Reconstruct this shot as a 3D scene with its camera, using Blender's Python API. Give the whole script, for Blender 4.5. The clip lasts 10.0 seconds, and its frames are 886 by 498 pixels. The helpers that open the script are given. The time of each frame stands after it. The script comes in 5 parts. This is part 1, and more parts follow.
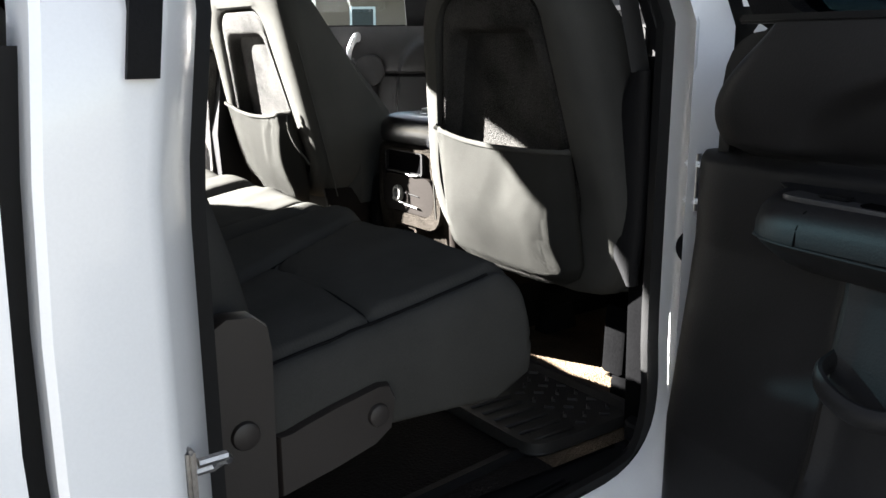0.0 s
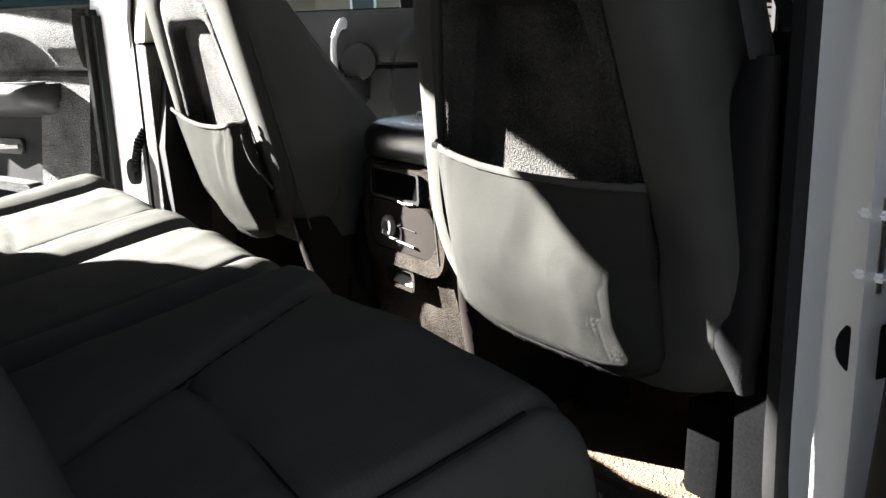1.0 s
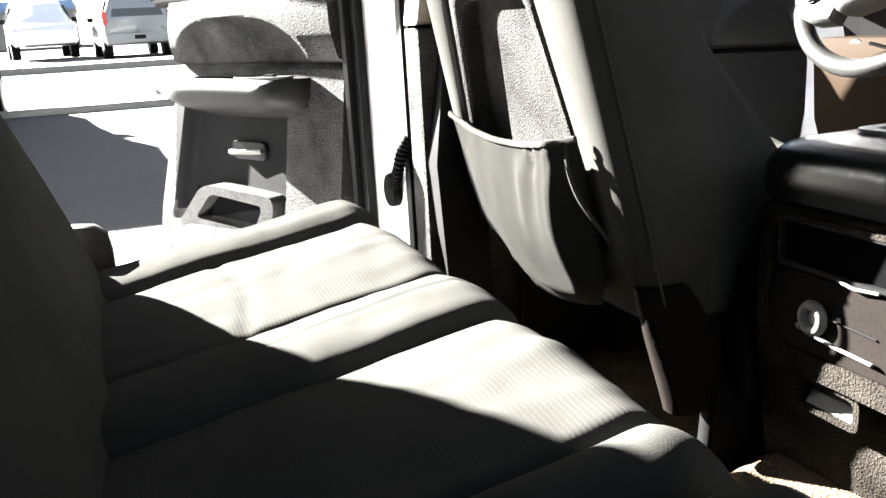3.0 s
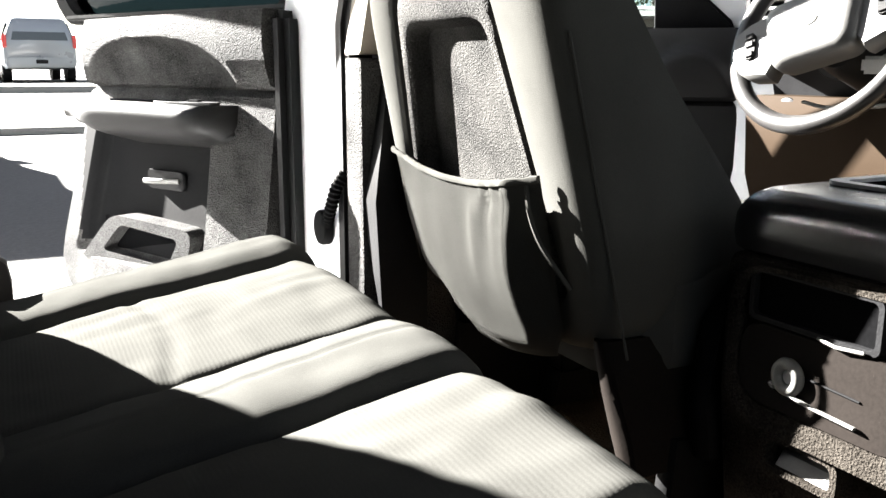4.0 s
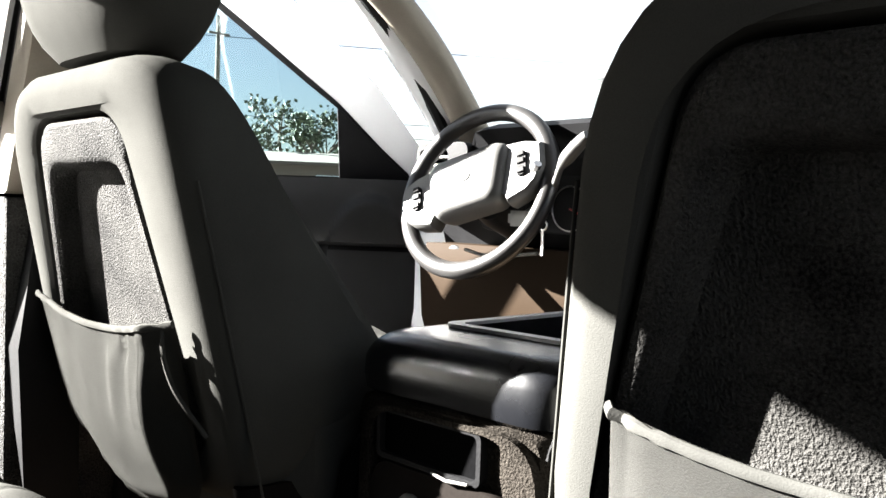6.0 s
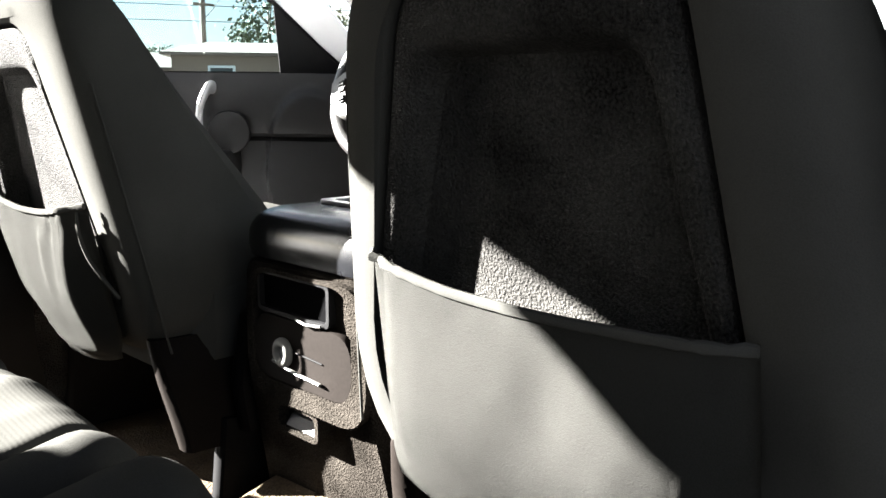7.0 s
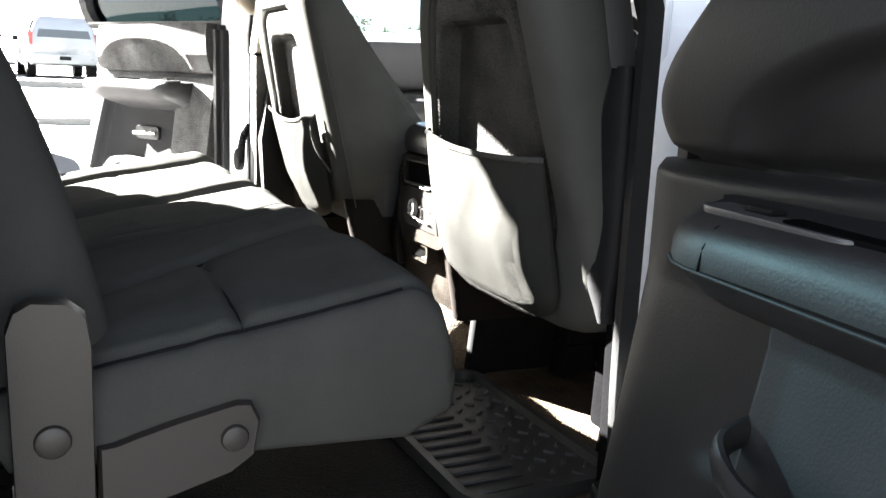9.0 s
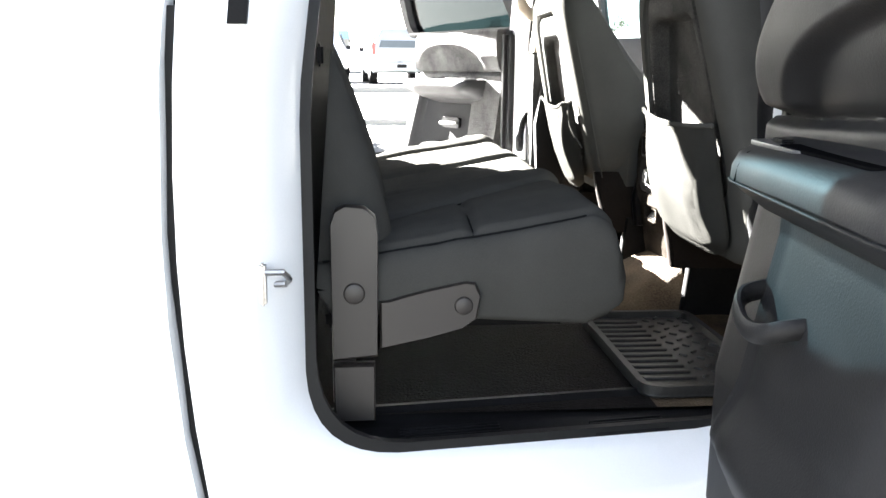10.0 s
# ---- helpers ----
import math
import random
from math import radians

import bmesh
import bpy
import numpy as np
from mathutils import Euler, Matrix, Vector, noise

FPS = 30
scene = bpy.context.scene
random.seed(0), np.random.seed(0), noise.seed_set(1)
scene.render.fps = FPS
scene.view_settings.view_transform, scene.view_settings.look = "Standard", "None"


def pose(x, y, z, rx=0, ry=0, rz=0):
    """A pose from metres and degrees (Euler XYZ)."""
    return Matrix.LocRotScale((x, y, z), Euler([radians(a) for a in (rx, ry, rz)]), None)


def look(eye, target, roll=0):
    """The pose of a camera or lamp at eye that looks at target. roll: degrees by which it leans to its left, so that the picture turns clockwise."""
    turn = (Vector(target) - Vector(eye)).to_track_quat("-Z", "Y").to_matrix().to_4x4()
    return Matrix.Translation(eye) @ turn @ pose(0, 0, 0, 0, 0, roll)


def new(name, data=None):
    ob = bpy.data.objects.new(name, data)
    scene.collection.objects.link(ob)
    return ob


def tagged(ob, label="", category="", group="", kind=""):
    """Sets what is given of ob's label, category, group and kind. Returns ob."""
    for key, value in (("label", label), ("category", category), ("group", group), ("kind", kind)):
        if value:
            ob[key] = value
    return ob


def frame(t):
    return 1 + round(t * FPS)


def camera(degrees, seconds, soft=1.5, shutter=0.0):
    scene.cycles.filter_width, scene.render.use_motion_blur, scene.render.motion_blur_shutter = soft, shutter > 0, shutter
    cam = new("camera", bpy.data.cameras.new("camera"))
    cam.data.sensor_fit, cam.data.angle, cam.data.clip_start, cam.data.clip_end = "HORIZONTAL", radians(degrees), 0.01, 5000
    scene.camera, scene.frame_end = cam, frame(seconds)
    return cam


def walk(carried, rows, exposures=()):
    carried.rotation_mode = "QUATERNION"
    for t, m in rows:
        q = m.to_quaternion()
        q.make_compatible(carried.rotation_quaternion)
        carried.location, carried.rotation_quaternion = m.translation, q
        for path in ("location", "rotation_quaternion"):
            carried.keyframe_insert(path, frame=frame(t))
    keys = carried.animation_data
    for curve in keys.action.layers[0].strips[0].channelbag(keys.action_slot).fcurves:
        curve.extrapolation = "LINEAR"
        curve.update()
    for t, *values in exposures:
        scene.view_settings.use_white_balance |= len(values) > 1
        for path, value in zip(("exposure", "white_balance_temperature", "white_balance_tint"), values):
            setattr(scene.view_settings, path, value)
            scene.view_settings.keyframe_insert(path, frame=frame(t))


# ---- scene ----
cam = camera(55.0, 10.0)
PATH = [
    (0, (0.235, -1.468, 1.331), (1.373, 0.108, 0.858), -0.3),
    (0.5, (0.415, -1.267, 1.332), (1.505, 0.332, 0.828), -1.7),
    (1, (0.504, -1.103, 1.322), (1.622, 0.478, 0.822), -1.9),
    (1.5, (0.572, -0.912, 1.344), (1.703, 0.665, 0.857), -3.2),
    (2, (0.611, -0.777, 1.345), (1.619, 0.872, 0.831), -3.2),
    (2.5, (0.651, -0.642, 1.33), (1.391, 1.139, 0.802), -4.0),
    (2.7, (0.632, -0.612, 1.326), (1.294, 1.199, 0.798), -3.5),
    (3.8, (0.574, -0.494, 1.29), (1.371, 1.289, 0.859), 0.0),
    (4, (0.584, -0.486, 1.297), (1.47, 1.258, 0.879), 0.2),
    (4.5, (0.599, -0.476, 1.298), (1.711, 1.152, 0.96), 0.9),
    (5, (0.625, -0.478, 1.305), (1.892, 1.045, 1.035), 1.1),
    (5.5, (0.647, -0.5, 1.307), (2.015, 0.954, 1.192), 2.0),
    (5.7, (0.649, -0.517, 1.304), (2.05, 0.91, 1.245), 2.2),
    (6.8, (0.655, -0.728, 1.311), (2.072, 0.656, 1.038), 1.1),
    (7, (0.648, -0.786, 1.31), (2.044, 0.606, 0.975), 0.5),
    (7.5, (0.633, -0.941, 1.306), (1.897, 0.552, 0.891), -1.2),
    (8, (0.619, -1.088, 1.294), (1.764, 0.493, 0.862), -0.3),
    (8.5, (0.547, -1.295, 1.276), (1.64, 0.329, 0.867), 2.0),
    (9, (0.53, -1.476, 1.269), (1.394, 0.285, 0.878), 2.4),
    (9.5, (0.558, -1.689, 1.263), (1.063, 0.206, 0.872), 1.4),
    (10, (0.561, -1.892, 1.257), (0.729, 0.059, 0.848), 0.4),
]
EXPOSURES = [(0, 5.35), (0.5, 5.3), (1, 5.2), (1.5, 5.25), (2.5, 5.25), (4, 5.0), (4.5, 4.9), (5, 4.8), (5.5, 4.75), (7, 5.3), (7.5, 5.4), (8, 5.7), (8.5, 6.1), (9, 6.5), (9.5, 6.9), (10, 6.9)]
walk(cam, [(t, look(eye, target, roll)) for t, eye, target, roll in PATH], EXPOSURES)


# ---------------------------------------------------------------- light
SUN_TRAVEL = Vector((0.530, -1.0, -0.45)).normalized()      # the way the sunlight goes: from rear left, low
world = bpy.data.worlds.new("sky")
scene.world = world
world.use_nodes = True
wn = world.node_tree.nodes
sky = wn.new("ShaderNodeTexSky")
sky.sky_type, sky.sun_disc = "NISHITA", False
sky.dust_density, sky.air_density = 0.7, 1.0
sky.sun_elevation = math.asin(-SUN_TRAVEL.z)
sky.sun_rotation = math.atan2(-SUN_TRAVEL.x, -SUN_TRAVEL.y)
wn["Background"].inputs["Strength"].default_value = 0.0100
haze = wn.new("ShaderNodeHueSaturation")
haze.inputs["Hue"].default_value, haze.inputs["Saturation"].default_value = 0.510, 0.55
world.node_tree.links.new(sky.outputs[0], haze.inputs["Color"])
world.node_tree.links.new(haze.outputs[0], wn["Background"].inputs["Color"])
sun_data = bpy.data.lights.new("sun", "SUN")
sun_data.energy, sun_data.angle, sun_data.color = 5.0, radians(0.5), (1.0, 0.975, 0.93)
sun = new("sun", sun_data)
sun.rotation_euler = SUN_TRAVEL.to_track_quat("-Z", "Y").to_euler()
sun.location = (-8, 16, 9)


# ---------------------------------------------------------------- materials
def mat(name, base, rough=0.5, metal=0.0, vary=0.25, big=6.0, fine=120.0, bump=0.3, dist=0.0015, spec=0.5,
        rvary=0.1, coat=0.0, ribs=None, second=None):
    """A principled surface with large stains, fine grain and relief, in metres of the object's own space."""
    m = bpy.data.materials.new(name)
    m.use_nodes = True
    nt = m.node_tree
    n, link = nt.nodes, nt.links.new
    b = n["Principled BSDF"]
    b.inputs["Metallic"].default_value = metal
    b.inputs["Specular IOR Level"].default_value = spec
    b.inputs["Coat Weight"].default_value = coat
    b.inputs["Coat Roughness"].default_value = 0.06
    co = n.new("ShaderNodeTexCoord")
    large = n.new("ShaderNodeTexNoise")
    large.inputs["Scale"].default_value, large.inputs["Detail"].default_value = big, 4
    small = n.new("ShaderNodeTexNoise")
    small.inputs["Scale"].default_value, small.inputs["Detail"].default_value = fine, 3
    link(co.outputs["Object"], large.inputs["Vector"])
    link(co.outputs["Object"], small.inputs["Vector"])
    add = n.new("ShaderNodeMath")
    add.operation = "MULTIPLY_ADD"
    add.inputs[1].default_value = 0.45
    link(small.outputs["Fac"], add.inputs[0])
    half = n.new("ShaderNodeMath")
    half.operation = "MULTIPLY"
    half.inputs[1].default_value = 0.55
    link(large.outputs["Fac"], half.inputs[0])
    link(half.outputs[0], add.inputs[2])
    ramp = n.new("ShaderNodeValToRGB")
    lo = [c * (1 - vary) for c in base]
    hi = [min(1, c * (1 + vary)) for c in (second or base)]
    ramp.color_ramp.elements[0].position, ramp.color_ramp.elements[1].position = 0.32, 0.68
    ramp.color_ramp.elements[0].color, ramp.color_ramp.elements[1].color = (*lo, 1), (*hi, 1)
    link(add.outputs[0], ramp.inputs["Fac"])
    link(ramp.outputs["Color"], b.inputs["Base Color"])
    rr = n.new("ShaderNodeMapRange")
    rr.inputs["To Min"].default_value, rr.inputs["To Max"].default_value = max(0.02, rough - rvary), min(1, rough + rvary)
    link(large.outputs["Fac"], rr.inputs["Value"])
    link(rr.outputs[0], b.inputs["Roughness"])
    if bump:
        bp = n.new("ShaderNodeBump")
        bp.inputs["Strength"].default_value, bp.inputs["Distance"].default_value = bump, dist
        height = small.outputs["Fac"]
        if ribs:
            wave = n.new("ShaderNodeTexWave")
            wave.bands_direction = ribs[0]
            wave.inputs["Scale"].default_value, wave.inputs["Distortion"].default_value = ribs[1], 1.2
            wave.inputs["Detail Scale"].default_value = 3.0
            link(co.outputs["Object"], wave.inputs["Vector"])
            mix = n.new("ShaderNodeMath")
            mix.operation = "ADD"
            link(wave.outputs["Fac"], mix.inputs[0])
            link(height, mix.inputs[1])
            height = mix.outputs[0]
        link(height, bp.inputs["Height"])
        link(bp.outputs["Normal"], b.inputs["Normal"])
    return m


def glass(name, tint, rough=0.0, dust=0.0):
    """A thin pane: tinted see-through with a mirror sheen on top, and a film of pale dust that scatters sunlight."""
    m = bpy.data.materials.new(name)
    m.use_nodes = True
    nt = m.node_tree
    n, link = nt.nodes, nt.links.new
    n.remove(n["Principled BSDF"])
    clear = n.new("ShaderNodeBsdfTransparent")
    clear.inputs["Color"].default_value = (*tint, 1)
    gloss = n.new("ShaderNodeBsdfGlossy")
    gloss.inputs["Roughness"].default_value = rough
    view = n.new("ShaderNodeLayerWeight")
    power = n.new("ShaderNodeMath")
    power.operation = "POWER"
    power.inputs[1].default_value = 5.0
    link(view.outputs["Facing"], power.inputs[0])
    fres = n.new("ShaderNodeMath")
    fres.operation = "MULTIPLY_ADD"
    fres.inputs[1].default_value, fres.inputs[2].default_value = 0.7, 0.03
    link(power.outputs[0], fres.inputs[0])
    mix = n.new("ShaderNodeMixShader")
    link(fres.outputs[0], mix.inputs["Fac"])
    link(clear.outputs[0], mix.inputs[1])
    link(gloss.outputs[0], mix.inputs[2])
    out = mix.outputs[0]
    if dust:
        film = n.new("ShaderNodeBsdfTranslucent")
        film.inputs["Color"].default_value = (0.80, 0.79, 0.76, 1)
        co, patch = n.new("ShaderNodeTexCoord"), n.new("ShaderNodeTexNoise")
        patch.inputs["Scale"].default_value, patch.inputs["Detail"].default_value = 5.0, 6
        link(co.outputs["Object"], patch.inputs["Vector"])
        amount = n.new("ShaderNodeMapRange")
        amount.inputs["To Min"].default_value, amount.inputs["To Max"].default_value = dust * 0.6, dust * 1.4
        link(patch.outputs["Fac"], amount.inputs["Value"])
        dusty = n.new("ShaderNodeMixShader")
        link(amount.outputs[0], dusty.inputs["Fac"])
        link(out, dusty.inputs[1])
        link(film.outputs[0], dusty.inputs[2])
        out = dusty.outputs[0]
    link(out, n["Material Output"].inputs["Surface"])
    return m


PAINT = mat("white paint", (0.78, 0.79, 0.80), 0.25, vary=0.03, big=3, fine=400, bump=0.02, dist=0.0004, coat=0.6, rvary=0.05)
JAMB = mat("white jamb paint", (0.72, 0.74, 0.76), 0.35, vary=0.06, big=9, fine=60, bump=0.08, dist=0.001, coat=0.2)
SEAT = mat("grey seat cloth", (0.0420, 0.0417, 0.0390), 0.9, vary=0.18, big=11, fine=900, bump=0.35, dist=0.0008, spec=0.0)
SEATRIB = mat("ribbed seat cloth", (0.0425, 0.0421, 0.0392), 0.9, vary=0.18, big=11, fine=900, bump=0.14, dist=0.0008, spec=0.0, ribs=("X", 75.0))
SEAMSHADE = mat("dark seams and crease shade", (0.010, 0.0098, 0.010), 0.92, vary=0.25, big=8, fine=380, bump=0.45, dist=0.0012, spec=0.0)
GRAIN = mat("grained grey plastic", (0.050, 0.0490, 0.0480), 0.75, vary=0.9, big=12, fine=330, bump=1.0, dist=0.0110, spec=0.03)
SEATG = mat("grained seat back plastic", (0.031, 0.0300, 0.0285), 0.75, vary=0.9, big=12, fine=430, bump=1.0, dist=0.0060, spec=0.03)
CONG = mat("brown-grey grained plastic", (0.021, 0.0185, 0.0160), 0.75, vary=0.9, big=12, fine=430, bump=1.0, dist=0.0050, spec=0.0)
BLACKP = mat("black grained plastic", (0.007, 0.007, 0.0075), 0.5, vary=0.3, big=12, fine=420, bump=0.45, dist=0.0009, spec=0.06)
DARKP = mat("charcoal smooth plastic", (0.012, 0.0118, 0.012), 0.5, vary=0.25, big=10, fine=260, bump=0.15, dist=0.0005, spec=0.06)
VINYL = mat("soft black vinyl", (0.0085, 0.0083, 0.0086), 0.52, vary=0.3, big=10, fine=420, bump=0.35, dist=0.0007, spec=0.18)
LIDV = mat("smooth console vinyl", (0.0030, 0.0033, 0.0044), 0.26, vary=0.25, big=10, fine=300, bump=0.12, dist=0.0004, spec=0.55)
TAUPE = mat("taupe plastic", (0.016, 0.0126, 0.0108), 0.5, vary=0.15, big=12, fine=500, bump=0.25, dist=0.0006)
TAN = mat("brown tan plastic", (0.019, 0.0130, 0.0086), 0.6, vary=0.12, big=8, fine=500, bump=0.25, dist=0.0006, spec=0.01)
BEIGE = mat("beige trim", (0.19, 0.165, 0.13), 0.65, vary=0.1, big=8, fine=350, bump=0.2, dist=0.0006)
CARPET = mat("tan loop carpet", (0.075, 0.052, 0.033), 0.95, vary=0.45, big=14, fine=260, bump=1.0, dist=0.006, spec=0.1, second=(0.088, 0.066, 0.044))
CARPET_SHADE = mat("carpet darkened for shade", (0.011, 0.0092, 0.0082), 0.95, vary=0.4, big=10, fine=220, bump=0.9, dist=0.005, spec=0.1)
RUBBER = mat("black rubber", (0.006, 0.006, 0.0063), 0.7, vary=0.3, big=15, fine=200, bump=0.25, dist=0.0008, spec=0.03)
MATR = mat("dusty rubber", (0.011, 0.0105, 0.010), 0.55, vary=0.45, big=9, fine=150, bump=0.3, dist=0.001)
SEALR = mat("seal rubber", (0.006, 0.006, 0.0063), 0.55, vary=0.2, big=20, fine=200, bump=0.15, dist=0.0006, spec=0.2)
CHROME = mat("worn chrome", (0.62, 0.62, 0.63), 0.22, metal=1.0, vary=0.1, big=20, fine=200, bump=0.05, dist=0.0004)
PALEP = mat("pale worn plastic", (0.12, 0.118, 0.11), 0.5, vary=0.15, big=30, fine=400, bump=0.15, dist=0.0004)
SILVER = mat("silver plastic", (0.45, 0.45, 0.46), 0.35, metal=0.4, vary=0.1, big=14, fine=300, bump=0.08, dist=0.0004)
STEEL = mat("steel", (0.36, 0.35, 0.34), 0.38, metal=1.0, vary=0.25, big=25, fine=200, bump=0.1, dist=0.0006)
WHEELC = mat("dark leather rim", (0.016, 0.0152, 0.0148), 0.35, vary=0.2, big=14, fine=420, bump=0.3, dist=0.0007)
HUBC = mat("grey wheel cover", (0.066, 0.0648, 0.062), 0.45, vary=0.12, big=12, fine=420, bump=0.3, dist=0.0006)
BELT = mat("grey seat belt", (0.020, 0.0195, 0.019), 0.75, vary=0.15, big=10, fine=500, bump=0.4, dist=0.0008)
HEADL = mat("grey headliner", (0.10, 0.095, 0.088), 0.95, vary=0.08, big=6, fine=500, bump=0.3, dist=0.001)
BROWNP = mat("brown plastic", (0.0085, 0.0070, 0.0062), 0.6, vary=0.25, big=10, fine=260, bump=0.2, dist=0.0006, spec=0.02)
# near black for slots and for plastic whose shade is painted in
SHADESLOT = mat("deep black slots and shade", (0.0028, 0.0028, 0.003), 0.7, vary=0.3, big=12, fine=300, bump=0.2, dist=0.0004, spec=0.0)
PLATEG = mat("dull grey plastic", (0.028, 0.028, 0.029), 0.4, vary=0.2)
REDG = mat("red gauge", (0.35, 0.02, 0.02), 0.4, vary=0.1)
DTINT = glass("privacy glass", (0.075, 0.105, 0.115))
TINT = glass("tinted glass", (0.60, 0.70, 0.73))
CLEAR = glass("clear glass", (0.86, 0.92, 0.90), dust=0.14)
GROUND = mat("pale worn asphalt", (0.072, 0.069, 0.066), 0.9, vary=0.25, big=0.35, fine=30, bump=0.6, dist=0.008, spec=0.2)
CONCRETE = mat("pale concrete", (0.26, 0.25, 0.23), 0.9, vary=0.15, big=1.0, fine=40, bump=0.4, dist=0.004, spec=0.2)
BARK = mat("bark", (0.10, 0.075, 0.055), 0.9, vary=0.4, big=8, fine=40, bump=0.8, dist=0.02)
LEAF = mat("dusty leaves", (0.065, 0.080, 0.040), 0.7, vary=0.5, big=1.2, fine=9, bump=0.0, second=(0.085, 0.092, 0.05))
SHRUB = mat("dry shrub leaves", (0.13, 0.11, 0.065), 0.8, vary=0.45, big=0.8, fine=8, bump=0.0)
WOODP = mat("weathered pole wood", (0.14, 0.11, 0.085), 0.9, vary=0.3, big=2, fine=30, bump=0.4, dist=0.01)
STUCCO = mat("tan stucco", (0.19, 0.135, 0.10), 0.9, vary=0.12, big=0.8, fine=20, bump=0.3, dist=0.01)
ROOFT = mat("brown roof shingle", (0.15, 0.11, 0.085), 0.9, vary=0.3, big=1.5, fine=12, bump=0.5, dist=0.02)
DIRT = mat("dry earth", (0.30, 0.24, 0.18), 0.95, vary=0.3, big=0.08, fine=2.0, bump=0.5, dist=0.05)
# darkened and blued: the shade on the car's rear is put into this colour
CARW = mat("silver paint with rear shade", (0.17, 0.185, 0.205), 0.3, vary=0.03, big=2, fine=50, bump=0.0, coat=0.5, metal=0.2)
LAMPR = mat("red tail lamp", (0.45, 0.02, 0.02), 0.2, vary=0.1)
DGLASS = mat("dark car glass", (0.02, 0.025, 0.03), 0.05, vary=0.1, bump=0.0)


# ---------------------------------------------------------------- mesh tools
def mesh_of(name, bm, material, smooth=True, angle=40):
    bmesh.ops.recalc_face_normals(bm, faces=bm.faces[:])
    me = bpy.data.meshes.new(name)
    bm.to_mesh(me)
    bm.free()
    me.materials.append(material)
    if smooth:
        me.polygons.foreach_set("use_smooth", [True] * len(me.polygons))
        me.set_sharp_from_angle(angle=radians(angle))
    return me


def part(name, bm, material, parent=None, label="", m=None, smooth=True, angle=40):
    ob = new(name, mesh_of(name, bm, material, smooth, angle))
    if parent:
        ob.parent = parent
    if m is not None:
        ob.matrix_basis = m
    return tagged(ob, label)


def thing(name, m, label, category, group="", kind=""):
    ob = new(name)
    ob.empty_display_size = 0.05
    ob.matrix_basis = m
    return tagged(ob, label, category, group, kind)


def solo(name, bm, material, label, category, group="", kind="", m=None, smooth=True, angle=40):
    ob = part(name, bm, material, None, "", m, smooth, angle)
    return tagged(ob, label, category, group, kind)


def box(x0, x1, y0, y1, z0, z1, bevel=0.0, seg=2, bm=None):
    b = bm or bmesh.new()
    vs = [b.verts.new((x, y, z)) for x in (x0, x1) for y in (y0, y1) for z in (z0, z1)]
    fs = [(0, 1, 3, 2), (4, 6, 7, 5), (0, 4, 5, 1), (2, 3, 7, 6), (0, 2, 6, 4), (1, 5, 7, 3)]
    faces = [b.faces.new([vs[i] for i in f]) for f in fs]
    if bevel:
        edges = list({e for f in faces for e in f.edges})
        bmesh.ops.bevel(b, geom=edges, offset=bevel, segments=seg, affect="EDGES", clamp_overlap=True)
    return b


def loft(rings, caps=(True, True), closed=True, bm=None):
    """Skins a row of rings of equal count."""
    b = bm or bmesh.new()
    rows = [[b.verts.new(p) for p in r] for r in rings]
    k = len(rows[0])
    for r, s in zip(rows, rows[1:]):
        for i in range(k if closed else k - 1):
            j = (i + 1) % k
            b.faces.new((r[i], r[j], s[j], s[i]))
    if closed and caps[0]:
        b.faces.new(rows[0][::-1])
    if closed and caps[1]:
        b.faces.new(rows[-1])
    return b


def rtrap(hb, ht, z0, z1, r, m=6, s=6):
    """A rounded trapezoid in (y, z): half width hb at z0 and ht at z1. Counter-clockwise from low right."""
    corners = [(hb, z0), (ht, z1), (-ht, z1), (-hb, z0)]
    out = []
    for i in range(4):
        p, q, o = Vector(corners[i]), Vector(corners[(i + 1) % 4]), Vector(corners[i - 1])
        u, v = (o - p).normalized(), (q - p).normalized()
        ang = math.acos(max(-1, min(1, u.dot(v))))
        d = min(r / math.tan(ang / 2), (o - p).length * 0.49, (q - p).length * 0.49)
        a, c = p + u * d, p + v * d
        for j in range(m):
            t = j / (m - 1)
            w = a * (1 - t) ** 2 + p * 2 * t * (1 - t) * 0.92 + c * t ** 2
            w += (a + c) * 0.5 * 2 * t * (1 - t) * 0.08
            out.append((w.x, w.y))
        nxt = Vector(corners[(i + 2) % 4])
        v2 = (nxt - q).normalized()
        ang2 = math.acos(max(-1, min(1, (-v).dot(v2))))
        d2 = min(r / math.tan(ang2 / 2), (p - q).length * 0.49, (nxt - q).length * 0.49)
        e = q - v * d2
        for j in range(1, s + 1):
            t = j / (s + 1)
            w = c * (1 - t) + e * t
            out.append((w.x, w.y))
    return out


def rrect(x0, x1, y0, y1, r, m=5, s=2):
    cx, w = (x0 + x1) / 2, abs(x1 - x0) / 2
    return [(cx + a, b) for a, b in rtrap(w, w, y0, y1, r, m, s)]


